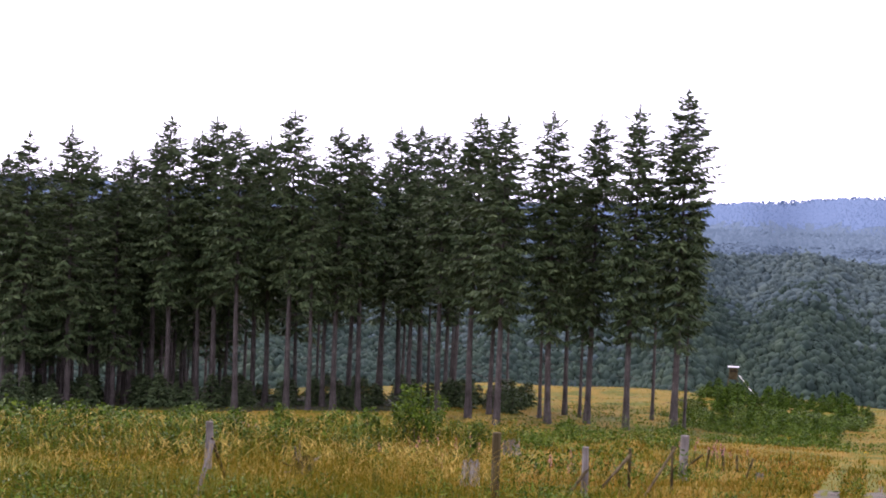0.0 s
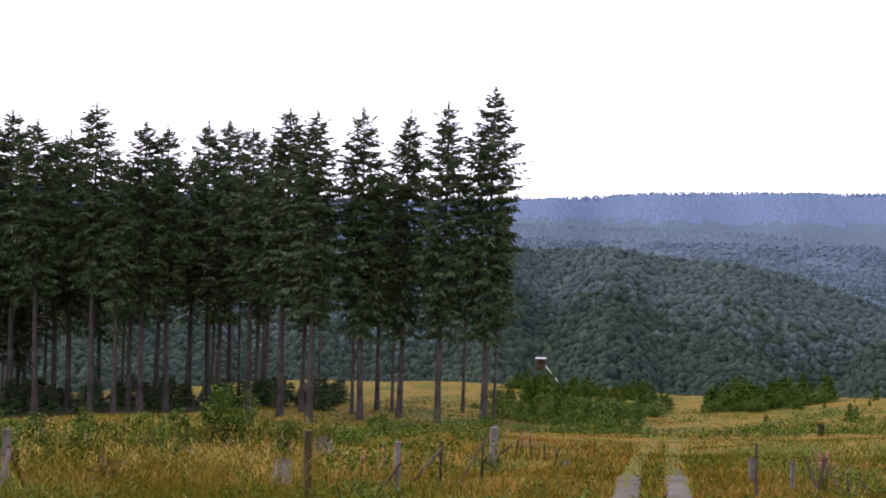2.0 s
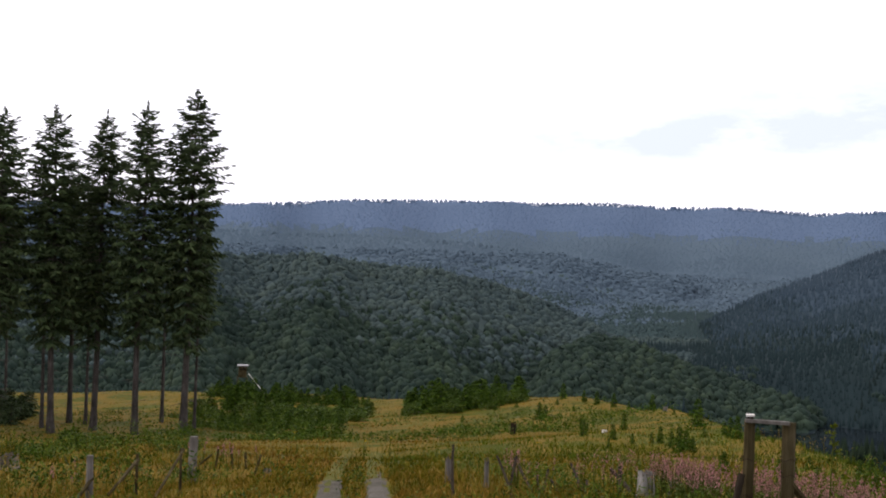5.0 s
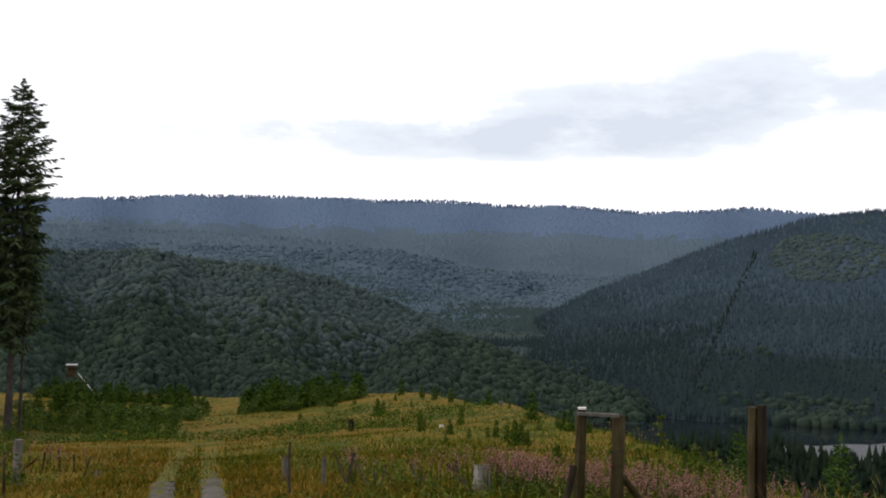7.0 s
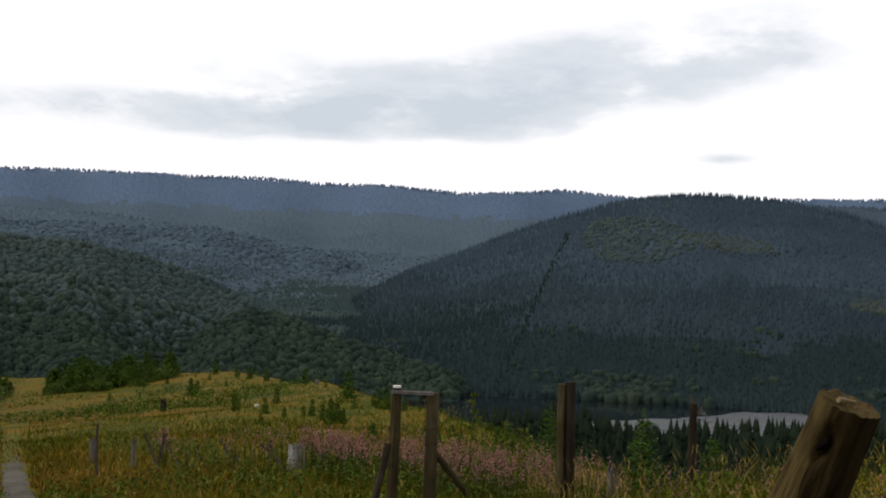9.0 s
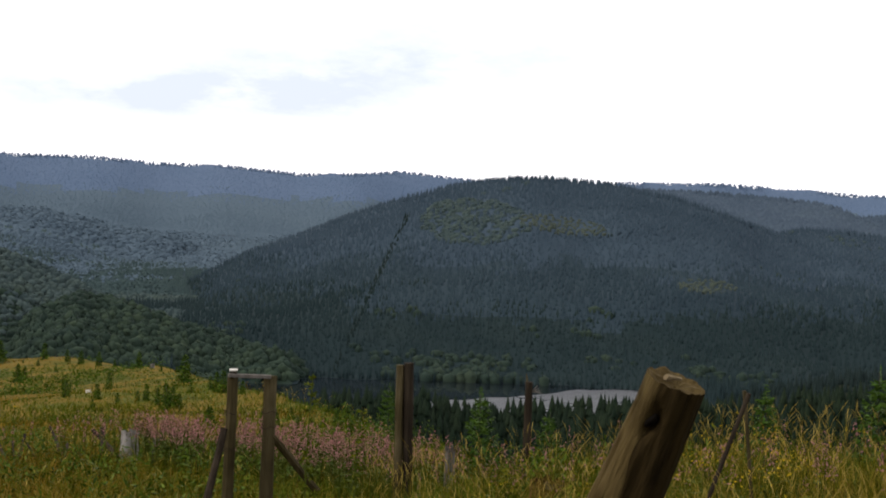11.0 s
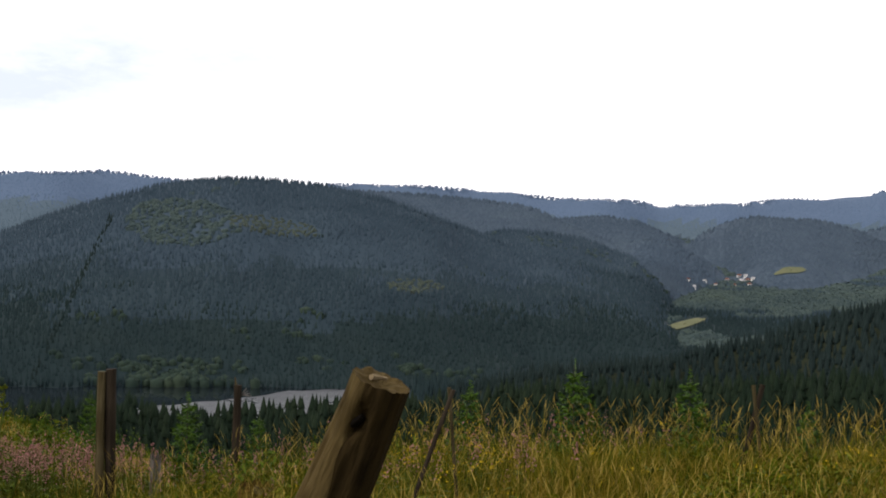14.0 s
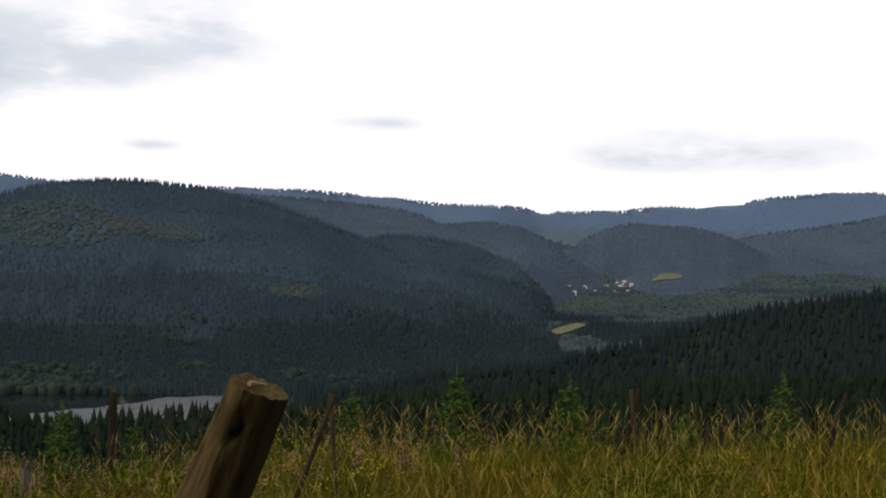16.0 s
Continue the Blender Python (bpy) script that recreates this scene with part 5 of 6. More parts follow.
stump(-34.4, 20.4, 0.1, 0.4, M_WOOD_GREY, "low grey stump beside fireweed", 13)
stump(-25.6, 24.5, 0.045, 0.6, M_WOOD_GREY, "thin grey snag in orange grass", 14)
stump(-48.0, 15.0, 0.06, 0.6, M_WOOD_GREY, "slim grey stump among pink fireweed", 10)


# ---- leaning log in the foreground ----
def leaning_log():
    foot = spot(-50.6, 4.95, -0.25)
    top = at(-58.0, 4.55, -5.5)
    ax = top - foot
    length = ax.length
    e = thing("leaning_log", "thick weathered brown log leaning in the grass, sawn top", "log", m=Matrix.Translation(foot) @ ax.to_track_quat("Z", "Y").to_matrix().to_4x4())
    n_, m_ = 96, 60
    inv = e.matrix_basis.to_3x3().inverted()
    left, near_ = Vector((-math.cos(radians(-55)), -math.sin(radians(-55)), 0)), Vector((math.sin(radians(-55)), -math.cos(radians(-55)), 0))
    w1, w2 = inv @ left, inv @ (near_ + 0.1 * left)
    a_left, a_hollow = math.atan2(w1.y, w1.x), math.atan2(w2.y, w2.x)
    a_knot = math.atan2(*(inv @ (near_ + 0.45 * left)).yx)
    bm = bmesh.new()
    rings = []
    for k in range(m_ + 1):
        s = k / m_
        ring = []
        for j in range(n_):
            a = 6.2832 * j / n_
            c, sn = math.cos(a), math.sin(a)
            groove = 0.0
            for g in range(13):
                ga = g * 0.483 + 0.2 * math.sin(g * 2.3)
                dd = (a - ga - 0.22 * math.sin(s * 2.5 + g) + 3.1416) % 6.2832 - 3.1416
                deep = max(0.0, 0.35 + noise.noise(Vector((g * 3.1, s * 2.6, 1.0))))
                groove += (0.06 + 0.10 * (g % 3 == 0)) * math.exp(-(dd / (0.05 + 0.03 * (g % 4))) ** 2) * deep
            q = 0.106 + 0.026 * (1 - s) + 0.045 * math.exp(-s * 6) * (1 + math.sin(3 * a + 1))
            lee = max(0.0, 1 - s * 1.05)
            turn_l, turn_v = (a - a_left + 3.1416) % 6.2832 - 3.1416, (a - a_hollow + 3.1416) % 6.2832 - 3.1416
            q += 0.16 * lee ** 1.3 * math.exp(-(turn_l / 0.55) ** 2) - 0.075 * lee ** 0.7 * math.exp(-(turn_v / 0.4) ** 2)
            turn_k = (a - a_knot + 3.1416) % 6.2832 - 3.1416
            knot = math.exp(-((turn_k / 0.28) ** 2 + ((s - 0.925 - 0.06 * turn_k) / 0.03) ** 2))
            lump = math.exp(-((turn_k / 0.6) ** 2 + ((s - 0.965) / 0.03) ** 2))
            q *= 1 + 0.06 * noise.noise(Vector((c * 1.3, sn * 1.3, s * 1.4))) + 0.05 * noise.noise(Vector((c * 7, sn * 7, s * 4))) - groove - 0.5 * knot + 0.1 * lump
            rim = 0.014 * noise.noise(Vector((c * 3, sn * 3, 7))) if k == m_ else 0
            ring.append(bm.verts.new((c * q, sn * q, s * length + rim)))
        if rings:
            for j in range(n_):
                f = bm.faces.new((rings[-1][j], rings[-1][(j + 1) % n_], ring[(j + 1) % n_], ring[j]))
                f.smooth = True
        rings.append(ring)
    rim = [w.co.copy() for w in rings[-1]]
    strip = [[w.co.copy() for w in ring] for ring in rings]
    part("log_body", bm, M_LOG, e)
    # bare ridge on the left; its pale colour also paints the light on that side
    back = inv @ (left + 0.35 * near_)
    a0 = math.atan2(back.y, back.x)
    sb = bmesh.new()
    last = None
    for k in range(m_ + 1):
        s = k / m_
        half = 0.62 + 0.25 * noise.noise(Vector((s * 3, 3, 1))) + 0.16 * noise.noise(Vector((s * 11, 5, 2))) + 0.1 * s
        row = []
        for j in range(33):
            w = (j / 16 - 1)
            a = (a0 + half * w + 0.1 * math.sin(s * 5)) % 6.2832
            i = a / 6.2832 * n_
            p0, p1 = strip[k][int(i) % n_], strip[k][(int(i) + 1) % n_]
            p = p0.lerp(p1, i % 1)
            lift = 1 + 0.02 * min(1, 6 * (1 - abs(w))) - 0.012 * (abs(w) > 0.99) + 0.012 * noise.noise(Vector((a * 14, s * 5, 0)))
            row.append(sb.verts.new((p.x * lift, p.y * lift, p.z)))
        if last:
            for j in range(32):
                sb.faces.new((last[j], last[j + 1], row[j + 1], row[j])).smooth = True
        last = row
    part("lit_bare_ridge", sb, M_LIT_RIDGE, e, "bare wood ridge, paler for the light from the left")
    # near-black ellipsoid that stands in for the shade inside the knot hole
    kb = bmesh.new()
    bmesh.ops.create_icosphere(kb, subdivisions=2, radius=1.0)
    spin = Matrix.Rotation(a_knot, 3, "Z")
    for w in kb.verts:
        wob = 1 + 0.3 * noise.noise(w.co * 1.7)
        w.co = spin @ (Vector((w.co.x * 0.02, w.co.y * 0.016 * wob + 0.012 * w.co.z, w.co.z * 0.032 * wob)) + Vector((0.09, 0, 0.928 * length)))
    part("knot_hole", kb, M_HOLE, e, "black plug standing in for the shade in the knot hole")
    cb = bmesh.new()
    centre = Vector((0, 0, length))
    outer = [cb.verts.new(w) for w in rim]
    for lev, drop in ((0.9, 0.002), (0.7, 0.008), (0.5, 0.012), (0.25, 0.016)):
        inner = [cb.verts.new(centre + (w - centre) * lev - Vector((0, 0, drop + 0.012 * noise.noise(w * 22 + Vector((lev * 9, 0, 0)))))) for w in rim]
        for j in range(n_):
            cb.faces.new((outer[j], outer[(j + 1) % n_], inner[(j + 1) % n_], inner[j]))
        outer = inner
    cb.faces.new(outer)
    part("sawn_top", cb, M_CUT, e, "sawn top with brown end grain")
    part("splinter", beam(bmesh.new(), (-0.03, 0.03, length + 0.004), (0.035, 0.0, length + 0.006), 0.012, 0.006, 7, 4, 0.6), M_CUT_PALE, e, "pale splinter on the cut")


M_HOLE = material("knot_hole_shade", [(0.001, 0.001, 0.001), (0.006, 0.004, 0.002)], scale=40)
M_CUT_PALE = material("pale_splinter", [(0.12, 0.09, 0.05), (0.22, 0.17, 0.10)], scale=20)
# log wood twice: pale for the lit left, darkened for the shaded right
M_LIT_RIDGE = material("lit_bare_wood", [(0.0126, 0.0088, 0.0032), (0.0342, 0.0229, 0.008), (0.0675, 0.0484, 0.0184), (0.027, 0.0185, 0.0064), (0.099, 0.0748, 0.036)], scale=13, big=3, bump=1.0, bump_scale=34, stretch=(1, 1, 0.14))
M_LOG = material("weathered_log_shade", [(0.003, 0.0023, 0.0008), (0.009, 0.006, 0.0023), (0.0225, 0.015, 0.0053), (0.0067, 0.0045, 0.0015)], scale=14, big=3, bump=1.0, bump_scale=34, stretch=(1, 1, 0.14))
leaning_log()


# ---- raised hide behind the thicket ----
hide = thing("hunting_hide", "small wooden raised hide with a flat pale roof", "hide", m=Matrix.Translation(spot(-13.85, 148)))
ho = hide.matrix_basis.translation
roof_z = EYE + 148 * math.tan(radians(-4.45)) - ho.z


def box(x0, x1, y0, y1, z0, z1, turn=radians(-13.85), soft=0.02):
    bm = bmesh.new()
    bmesh.ops.create_cube(bm, size=1)
    for w in bm.verts:
        w.co = Vector(((x0 + x1) / 2 + w.co.x * (x1 - x0), (y0 + y1) / 2 + w.co.y * (y1 - y0), (z0 + z1) / 2 + w.co.z * (z1 - z0)))
    bmesh.ops.bevel(bm, geom=bm.edges[:], offset=soft, segments=1, affect="EDGES")
    bmesh.ops.rotate(bm, verts=bm.verts, matrix=Matrix.Rotation(turn, 3, "Z"))
    return bm


part("roof", box(-0.66, 0.66, -0.75, 0.75, roof_z - 0.12, roof_z), M_TIN, hide, "flat pale grey roof")
part("cabin", box(-0.5, 0.5, -0.6, 0.6, roof_z - 1.5, roof_z - 0.12), M_WOOD, hide)
# no opening is cut: a dark panel paints the shade of the window
part("window_slot", box(-0.38, 0.38, -0.615, -0.59, roof_z - 0.62, roof_z - 0.36, soft=0.002), M_WOOD_DARK, hide, "dark panel standing in for the shaded window opening")
for sx in (-0.55, 0.55):
    for sy in (-0.55, 0.55):
        part("leg", beam(bmesh.new(), Matrix.Rotation(radians(-13.85), 3, "Z") @ Vector((sx * 1.3, sy * 1.3, -0.3)), Matrix.Rotation(radians(-13.85), 3, "Z") @ Vector((sx, sy, roof_z - 1.5)), 0.07, 0.06, 7, 3), M_WOOD, hide)
part("ladder_rail", beam(bmesh.new(), at(-14.12, 147, -4.85) - ho, at(-15.0, 145.5, -5.9) - ho, 0.05, 0.05, 7, 3), M_PALE, hide, "pale slanting pole")


# ---- village far down the valley ----
def house(az, r, wide, deep, high, turn, roof_mat, label):
    a = radians(az)
    e = thing("house", label, "house", "village houses", Matrix.Translation(spot(az, r, 0.0)) @ Matrix.Rotation(turn, 4, "Z"))
    wb = bmesh.new()
    bmesh.ops.create_cube(wb, size=1)
    for w in wb.verts:
        w.co = Vector((w.co.x * wide, w.co.y * deep, (w.co.z + 0.5) * (high + 4) - 4))
    part("wall", wb, M_WALL, e)
    rb = bmesh.new()
    o = 0.5
    v = [rb.verts.new(c) for c in ((-wide / 2 - o, -deep / 2 - o, high - 0.3), (wide / 2 + o, -deep / 2 - o, high - 0.3), (wide / 2 + o, deep / 2 + o, high - 0.3), (-wide / 2 - o, deep / 2 + o, high - 0.3), (-wide / 2 - o, 0, high + deep * 0.42), (wide / 2 + o, 0, high + deep * 0.42))]
    for q in ((0, 1, 5, 4), (2, 3, 4, 5), (0, 4, 3), (1, 2, 5), (0, 3, 2, 1)):
        rb.faces.new([v[k] for k in q])
    part("roof", rb, roof_mat, e)
    for k in range(3):
        for side in (-1, 1):
            pb = bmesh.new()
            bmesh.ops.create_cube(pb, size=1)
            for w in pb.verts:
                w.co = Vector(((k - 1) * wide * 0.3 + w.co.x * 1.1, side * deep / 2 + w.co.y * 0.12, high * 0.55 + w.co.z * 1.4))
            part("window", pb, M_PANE, e)


for k, (az, r, w) in enumerate(((-75.38, 2253, 9), (-75.56, 2103, 10), (-75.22, 2176, 12), (-74.54, 2195, 8), (-74.04, 2077, 8), (-73.02, 1961, 9), (-74.89, 2077, 10), (-75.72, 2189, 8), (-75.49, 2195, 11), (-73.53, 2073, 7), (-75.08, 2291, 9), (-72.77, 1989, 8))):
    house(az, r, 0.75 * w, 0.58 * w, 4.0, radians(az) + k * 1.3, M_TILE if k not in (0, 2, 5, 7, 9) else M_TIN, "white village house with a red tiled roof" if k not in (0, 2, 5, 7, 9) else "white village house with a grey roof")


# ---- track ----
TRACK = ((14, 30, 45, 66, 86, 95, 104, 115), (-19.3, -19.3, -19.6, -20.1, -21.2, -23.3, -24.9, -27.0))


def build_track():
    """Two wheel ruts: pale gravel near by, short trodden grass further up the slope."""
    bm = bmesh.new()
    for side in (-0.48, 0.48):
        rows = []
        for k in range(150):
            r = 16.5 + k * 0.285 if k < 40 else 27.6 + (k - 39) * 0.77
            a = radians(float(np.interp(r, *TRACK)))
            lit = [0.3 + 0.16 * noise.noise(Vector((k * 0.9, side * 5, q))) for q in (0, 4)]
            row = []
            for off in (-lit[0] * 0.9, -0.4 * lit[0], 0.0, 0.4 * lit[1], lit[1] * 0.9):
                x = -math.sin(a) * r + math.cos(a) * (side + off)
                y = math.cos(a) * r + math.sin(a) * (side + off)
                edge = off in (-lit[0] * 0.9, lit[1] * 0.9)
                row.append(bm.verts.new((x, y, float(land(x, y)) + (0.03 if r < 30 else max(-0.1, 0.03 - 0.0016 * (r - 30))) - 0.04 * edge)))
            rows.append(row)
        for k, (p0, p1) in enumerate(zip(rows, rows[1:])):
            for j in range(4):
                bm.faces.new((p0[j], p0[j + 1], p1[j + 1], p1[j])).material_index = int(k + 16 * noise.noise(Vector((k * 0.37, j * 0.9, side))) > 36)
    me = bpy.data.meshes.new("track")
    bmesh.ops.recalc_face_normals(bm, faces=bm.faces)
    bm.to_mesh(me)
    me.materials.append(M_CONCRETE)
    me.materials.append(M_RUT)
    tagged(new("track", me), "two pale gravel wheel ruts turning to trodden grass up the slope", "track", kind="structure")


M_RUT = material("trodden_grass", [(0.036, 0.042, 0.006), (0.066, 0.064, 0.01), (0.094, 0.078, 0.02)], scale=1.2, big=0.2, bump=0.6, bump_scale=12)
build_track()


# ---- grass and flowers ----
def track_gap(x, y):
    """How far a place lies from the middle of the track."""
    r = np.hypot(x, y)
    mid = np.interp(r, *TRACK)
    az = np.degrees(np.arctan2(-x, y))
    return np.abs(np.radians(az - mid) * r)


def field(n_, r0, r1, a0, a1, gen, bias=1.0):
    """Random places, denser near the eye, thinned on the track and beyond the brow."""
    r = r0 * (r1 / r0) ** (gen.uniform(0, 1, n_) ** bias)
    az = gen.uniform(a0, a1, n_)
    x, y = -np.sin(np.radians(az)) * r, np.cos(np.radians(az)) * r
    brow = np.interp(az, CLEARING[:, 0], CLEARING[:, 2])
    rut = (track_gap(x, y) < 0.74) & (track_gap(x, y) > 0.24)
    ok = (r < brow + 12) & ~(rut & ((r < 28) | (r < 112) & (gen.uniform(0, 1, n_) < np.interp(r, (28, 60, 105), (0.8, 0.55, 0.2)))))
    ok &= ~((wooded(x, y) > 0.5) & (gen.uniform(0, 1, n_) < 0.8))
    return r[ok], az[ok], x[ok], y[ok]


def sward(x, y, gen):
    """Which grass grows where: 0 mixed, 1 rusty and dry, 2 fresh green."""
    r, az = np.hypot(x, y), np.degrees(np.arctan2(-x, y))
    base = 0.6 * vnoise(x / 9, y / 9, 91) + 0.4 * vnoise(x / 2.7, y / 2.7, 92)

    def lie(spots):
        return sum(w * np.exp(-((az - a0) / da) ** 2 - (np.log(r / r0) / dr) ** 2) for a0, r0, da, dr, w in spots)

    rust = base + lie(((-14.5, 42, 3.5, 0.3, 0.75), (-20.5, 84, 2.5, 0.35, 0.9), (-26, 98, 3.5, 0.12, 0.9), (-2, 31, 7, 0.3, 0.2), (-8, 118, 9, 0.2, 0.3), (-52, 8, 7, 0.4, 0.65), (-66, 7, 7, 0.4, 0.45), (-82, 8, 6, 0.3, 0.4), (18, 20, 6, 0.4, 0.4)))
    fresh = -base + lie(((-4, 27, 5, 0.2, 0.5), (12, 30, 8, 0.25, 0.4), (-15, 78, 3.6, 0.25, 1.2), (8, 45, 9, 0.25, 0.8), (-25, 58, 3.5, 0.25, 0.7), (-76, 6, 8, 0.5, 0.4), (-34, 62, 9, 0.6, 0.85), (-44, 26, 5, 0.5, 0.7), (-30, 24, 8, 0.3, 0.4), (-6, 85, 6, 0.15, 0.5)))
    fuzz = gen.normal(0, 0.22, len(r))
    return np.where(rust + fuzz > np.maximum(0.5, fresh), 1, np.where(fresh + fuzz > 0.3, 2, 0))


def blades(name, r, x, y, high, wide, bend, mat, gen, label, category, lean=None):
    """One mesh of curved grass blades."""
    n_ = len(r)
    z = land(x, y) - 0.03
    a = gen.uniform(0, 6.2832, n_) if lean is None else lean
    dx, dy = np.cos(a), np.sin(a)
    t = np.radians(np.degrees(np.arctan2(-x, y))) + gen.normal(0, 0.6, n_)
    wx, wy = np.cos(t) * wide / 2, np.sin(t) * wide / 2
    v = np.empty((n_, 5, 3))
    for k, (s, w) in enumerate(((0.0, -1.0), (0.0, 1.0), (0.55, 0.75), (0.55, -0.75), (1.0, 0.0))):
        out = high * bend * s * s
        v[:, k, 0] = x + dx * out + wx * w
        v[:, k, 1] = y + dy * out + wy * w
        v[:, k, 2] = z + high * (s - 0.35 * bend * s * s)
    o = (np.arange(n_) * 5)[:, None]
    tris = np.concatenate([o + [0, 1, 2], o + [0, 2, 3], o + [3, 2, 4]])
    mixed = mat in (M_GRASS, M_LUSH)
    mats, slot = ([mat, M_RUST, M_GREEN], np.tile(sward(x, y, gen), 3)) if mixed else ([mat], None)
    tagged(new(name, big_mesh(name, v.reshape(-1, 3), tris, mats, slot)), label, category, kind="stuff")


gen_g = np.random.default_rng(23)
plots = (field(125000, 15, 165, -46, 25, gen_g), field(12000, 2.6, 15, -46, 25, gen_g), field(62000, 2.6, 30, -93, -46, gen_g))
r, az, x, y = (np.concatenate(q) for q in zip(*plots))
lush = np.interp(az, (-60, -44), (0.82, 0.5))  # tall on the brow to the right, grazed and trodden to the left
tall = 0.66 + 0.2 * vnoise(x / 2.3, y / 2.3, 31) + 0.14 * vnoise(x / 0.7, y / 0.7, 32)
tall *= lush * np.where(track_gap(x, y) < 1.0, np.where((track_gap(x, y) > 0.3) & (track_gap(x, y) < 0.8), 0.22, 0.5), 1) * np.interp(r, (3, 12, 30, 60, 150), (1, 1, 0.85, 0.5, 0.4)) * gen_g.uniform(0.5, 1.25, len(r))
wide = np.where(az < -46, np.maximum(0.003, 0.00045 * r), np.maximum(0.0042, 0.00052 * r))
bend = gen_g.uniform(0.2, 0.95, len(r))
s = az > -47 + gen_g.normal(0, 2.5, len(r))
blades("meadow_grass", r[s], x[s], y[s], np.maximum(tall, 0.08)[s], wide[s], bend[s], M_GRASS, gen_g, "dry and green meadow grass on the hillside", "grass")
blades("brow_grass", r[~s], x[~s], y[~s], np.maximum(tall, 0.08)[~s], wide[~s], bend[~s], M_LUSH, gen_g, "tall golden green grass on the brow", "grass")
r, az, x, y = field(115000, 3.6, 14.5, -93, -46, gen_g, 0.75)
tall = (0.46 + 0.17 * vnoise(x / 1.3, y / 1.3, 31) + 0.12 * vnoise(x / 0.4, y / 0.4, 32)) * gen_g.uniform(0.5, 1.25, len(r))
blades("fine_grass", r, x, y, np.maximum(tall, 0.08), np.maximum(0.002, 0.00036 * r), gen_g.uniform(0.15, 0.9, len(r)), M_LUSH, gen_g, "fine tall grass along the fence", "grass")
# the meadow behind
r, az, x, y = field(26000, 1.2, 45, 24, 268, gen_g)
blades("rear_grass", r, x, y, gen_g.uniform(0.15, 0.5, len(r)), np.maximum(0.008, 0.0025 * r), gen_g.uniform(0.2, 0.8, len(r)), M_GRASS, gen_g, "meadow grass behind the viewpoint", "grass")
r, az, x, y = field(9000, 0.5, 4.5, -94, 26, gen_g)
blades("near_grass", r, x, y, gen_g.uniform(0.1, 0.3, len(r)), np.full(len(r), 0.007), gen_g.uniform(0.2, 0.8, len(r)), M_GRASS, gen_g, "short trodden grass at the viewpoint", "grass")
# short grass on and beside the track
r, az, x, y = field(16000, 15, 40, -27, -12, gen_g)
pick = track_gap(x, y) < 2.4
r, x, y = r[pick], x[pick], y[pick]
blades("track_grass", r, x, y, gen_g.uniform(0.1, 0.32, len(r)), np.maximum(0.006, 0.0009 * r), gen_g.uniform(0.3, 0.9, len(r)), M_GRASS, gen_g, "short grass on and beside the track", "grass")
# broad-leaved green herbs between the grass, in patches
r, az, x, y = field(60000, 3, 48, -93, 25, gen_g)
pick = vnoise(x / 4.5, y / 4.5, 41) + 0.5 * vnoise(x / 1.4, y / 1.4, 42) + np.where((az > 2) & (r > 25), 0.35, 0) > 0.18
r, x, y = r[pick], x[pick], y[pick]
blades("green_herbs", r, x, y, gen_g.uniform(0.15, 0.45, len(r)), np.maximum(0.012, 0.0009 * r), gen_g.uniform(0.4, 1.1, len(r)), M_HERB, gen_g, "green leafy herbs and brambles among the grass", "herbs")


def leafy_patch(name, x, y, tall, leaf, layers, gen, mat, label):
    """One mesh of small leaf blades heaped to an uneven height."""
    v, t, o = [], [], 0
    for k in range(layers):
        c = np.stack([x, y, land(x, y) + tall * gen.uniform(0.15, 1.0, len(x))], -1) + gen.normal(0, 2.2 * leaf, (len(x), 3))
        d = gen.normal(0, 1, (len(x), 3)) * (leaf * gen.uniform(0.6, 1.3, (len(x), 1)))
        e = np.cross(d, gen.normal(0, 1, (len(x), 3)))
        e *= 0.55 * leaf / np.maximum(np.linalg.norm(e, axis=1, keepdims=True), 1e-6)
        v.append(np.stack([c - d, c + e, c + d, c - e], 1).reshape(-1, 3))
        q = (o + np.arange(len(x)) * 4)[:, None]
        t += [q + [0, 1, 2], q + [0, 2, 3]]
        o += 4 * len(x)
    tagged(new(name, big_mesh(name, np.concatenate(v), np.concatenate(t), [mat])), label, "herbs", kind="stuff")


r, az, x, y = field(32000, 22, 62, -12, 25, gen_g)
pick = vnoise(x / 3.2, y / 3.2, 61) + 0.5 * vnoise(x / 1.1, y / 1.1, 62) + np.interp(r, (24, 34, 46, 60), (-0.5, 0.15, 0.3, 0.0)) + np.interp(az, (-12, -6, 0, 8), (-0.2, -0.1, 0.0, 0.1)) > 0.38
x, y = x[pick], y[pick]
tall = 0.2 + 0.85 * np.clip(0.5 + 0.8 * vnoise(x / 1.5, y / 1.5, 63), 0, 1) ** 1.5
leafy_patch("brambles", x, y, tall, 0.042, 6, gen_g, M_LEAF, "waist-high green brambles and herbs before the spruces")
r, az, x, y = field(34000, 8, 34, -60, 25, gen_g)
pick = vnoise(x / 1.6, y / 1.6, 71) + 0.5 * vnoise(x / 0.6, y / 0.6, 72) > 0.35
x, y = x[pick], y[pick]
leafy_patch("leafy_herbs", x, y, 0.25 + 0.3 * np.clip(0.5 + 0.8 * vnoise(x, y, 73), 0, 1), 0.026, 5, gen_g, M_LEAF, "green leafy weeds among grass and fireweed")
r, az, x, y = field(22000, 4, 13, -93, -50, gen_g)
pick = vnoise(x / 1.1, y / 1.1, 81) + 0.5 * vnoise(x / 0.4, y / 0.4, 82) + np.interp(az, (-93, -80, -65), (0.4, 0.25, 0.05)) > 0.22
x, y = x[pick], y[pick]
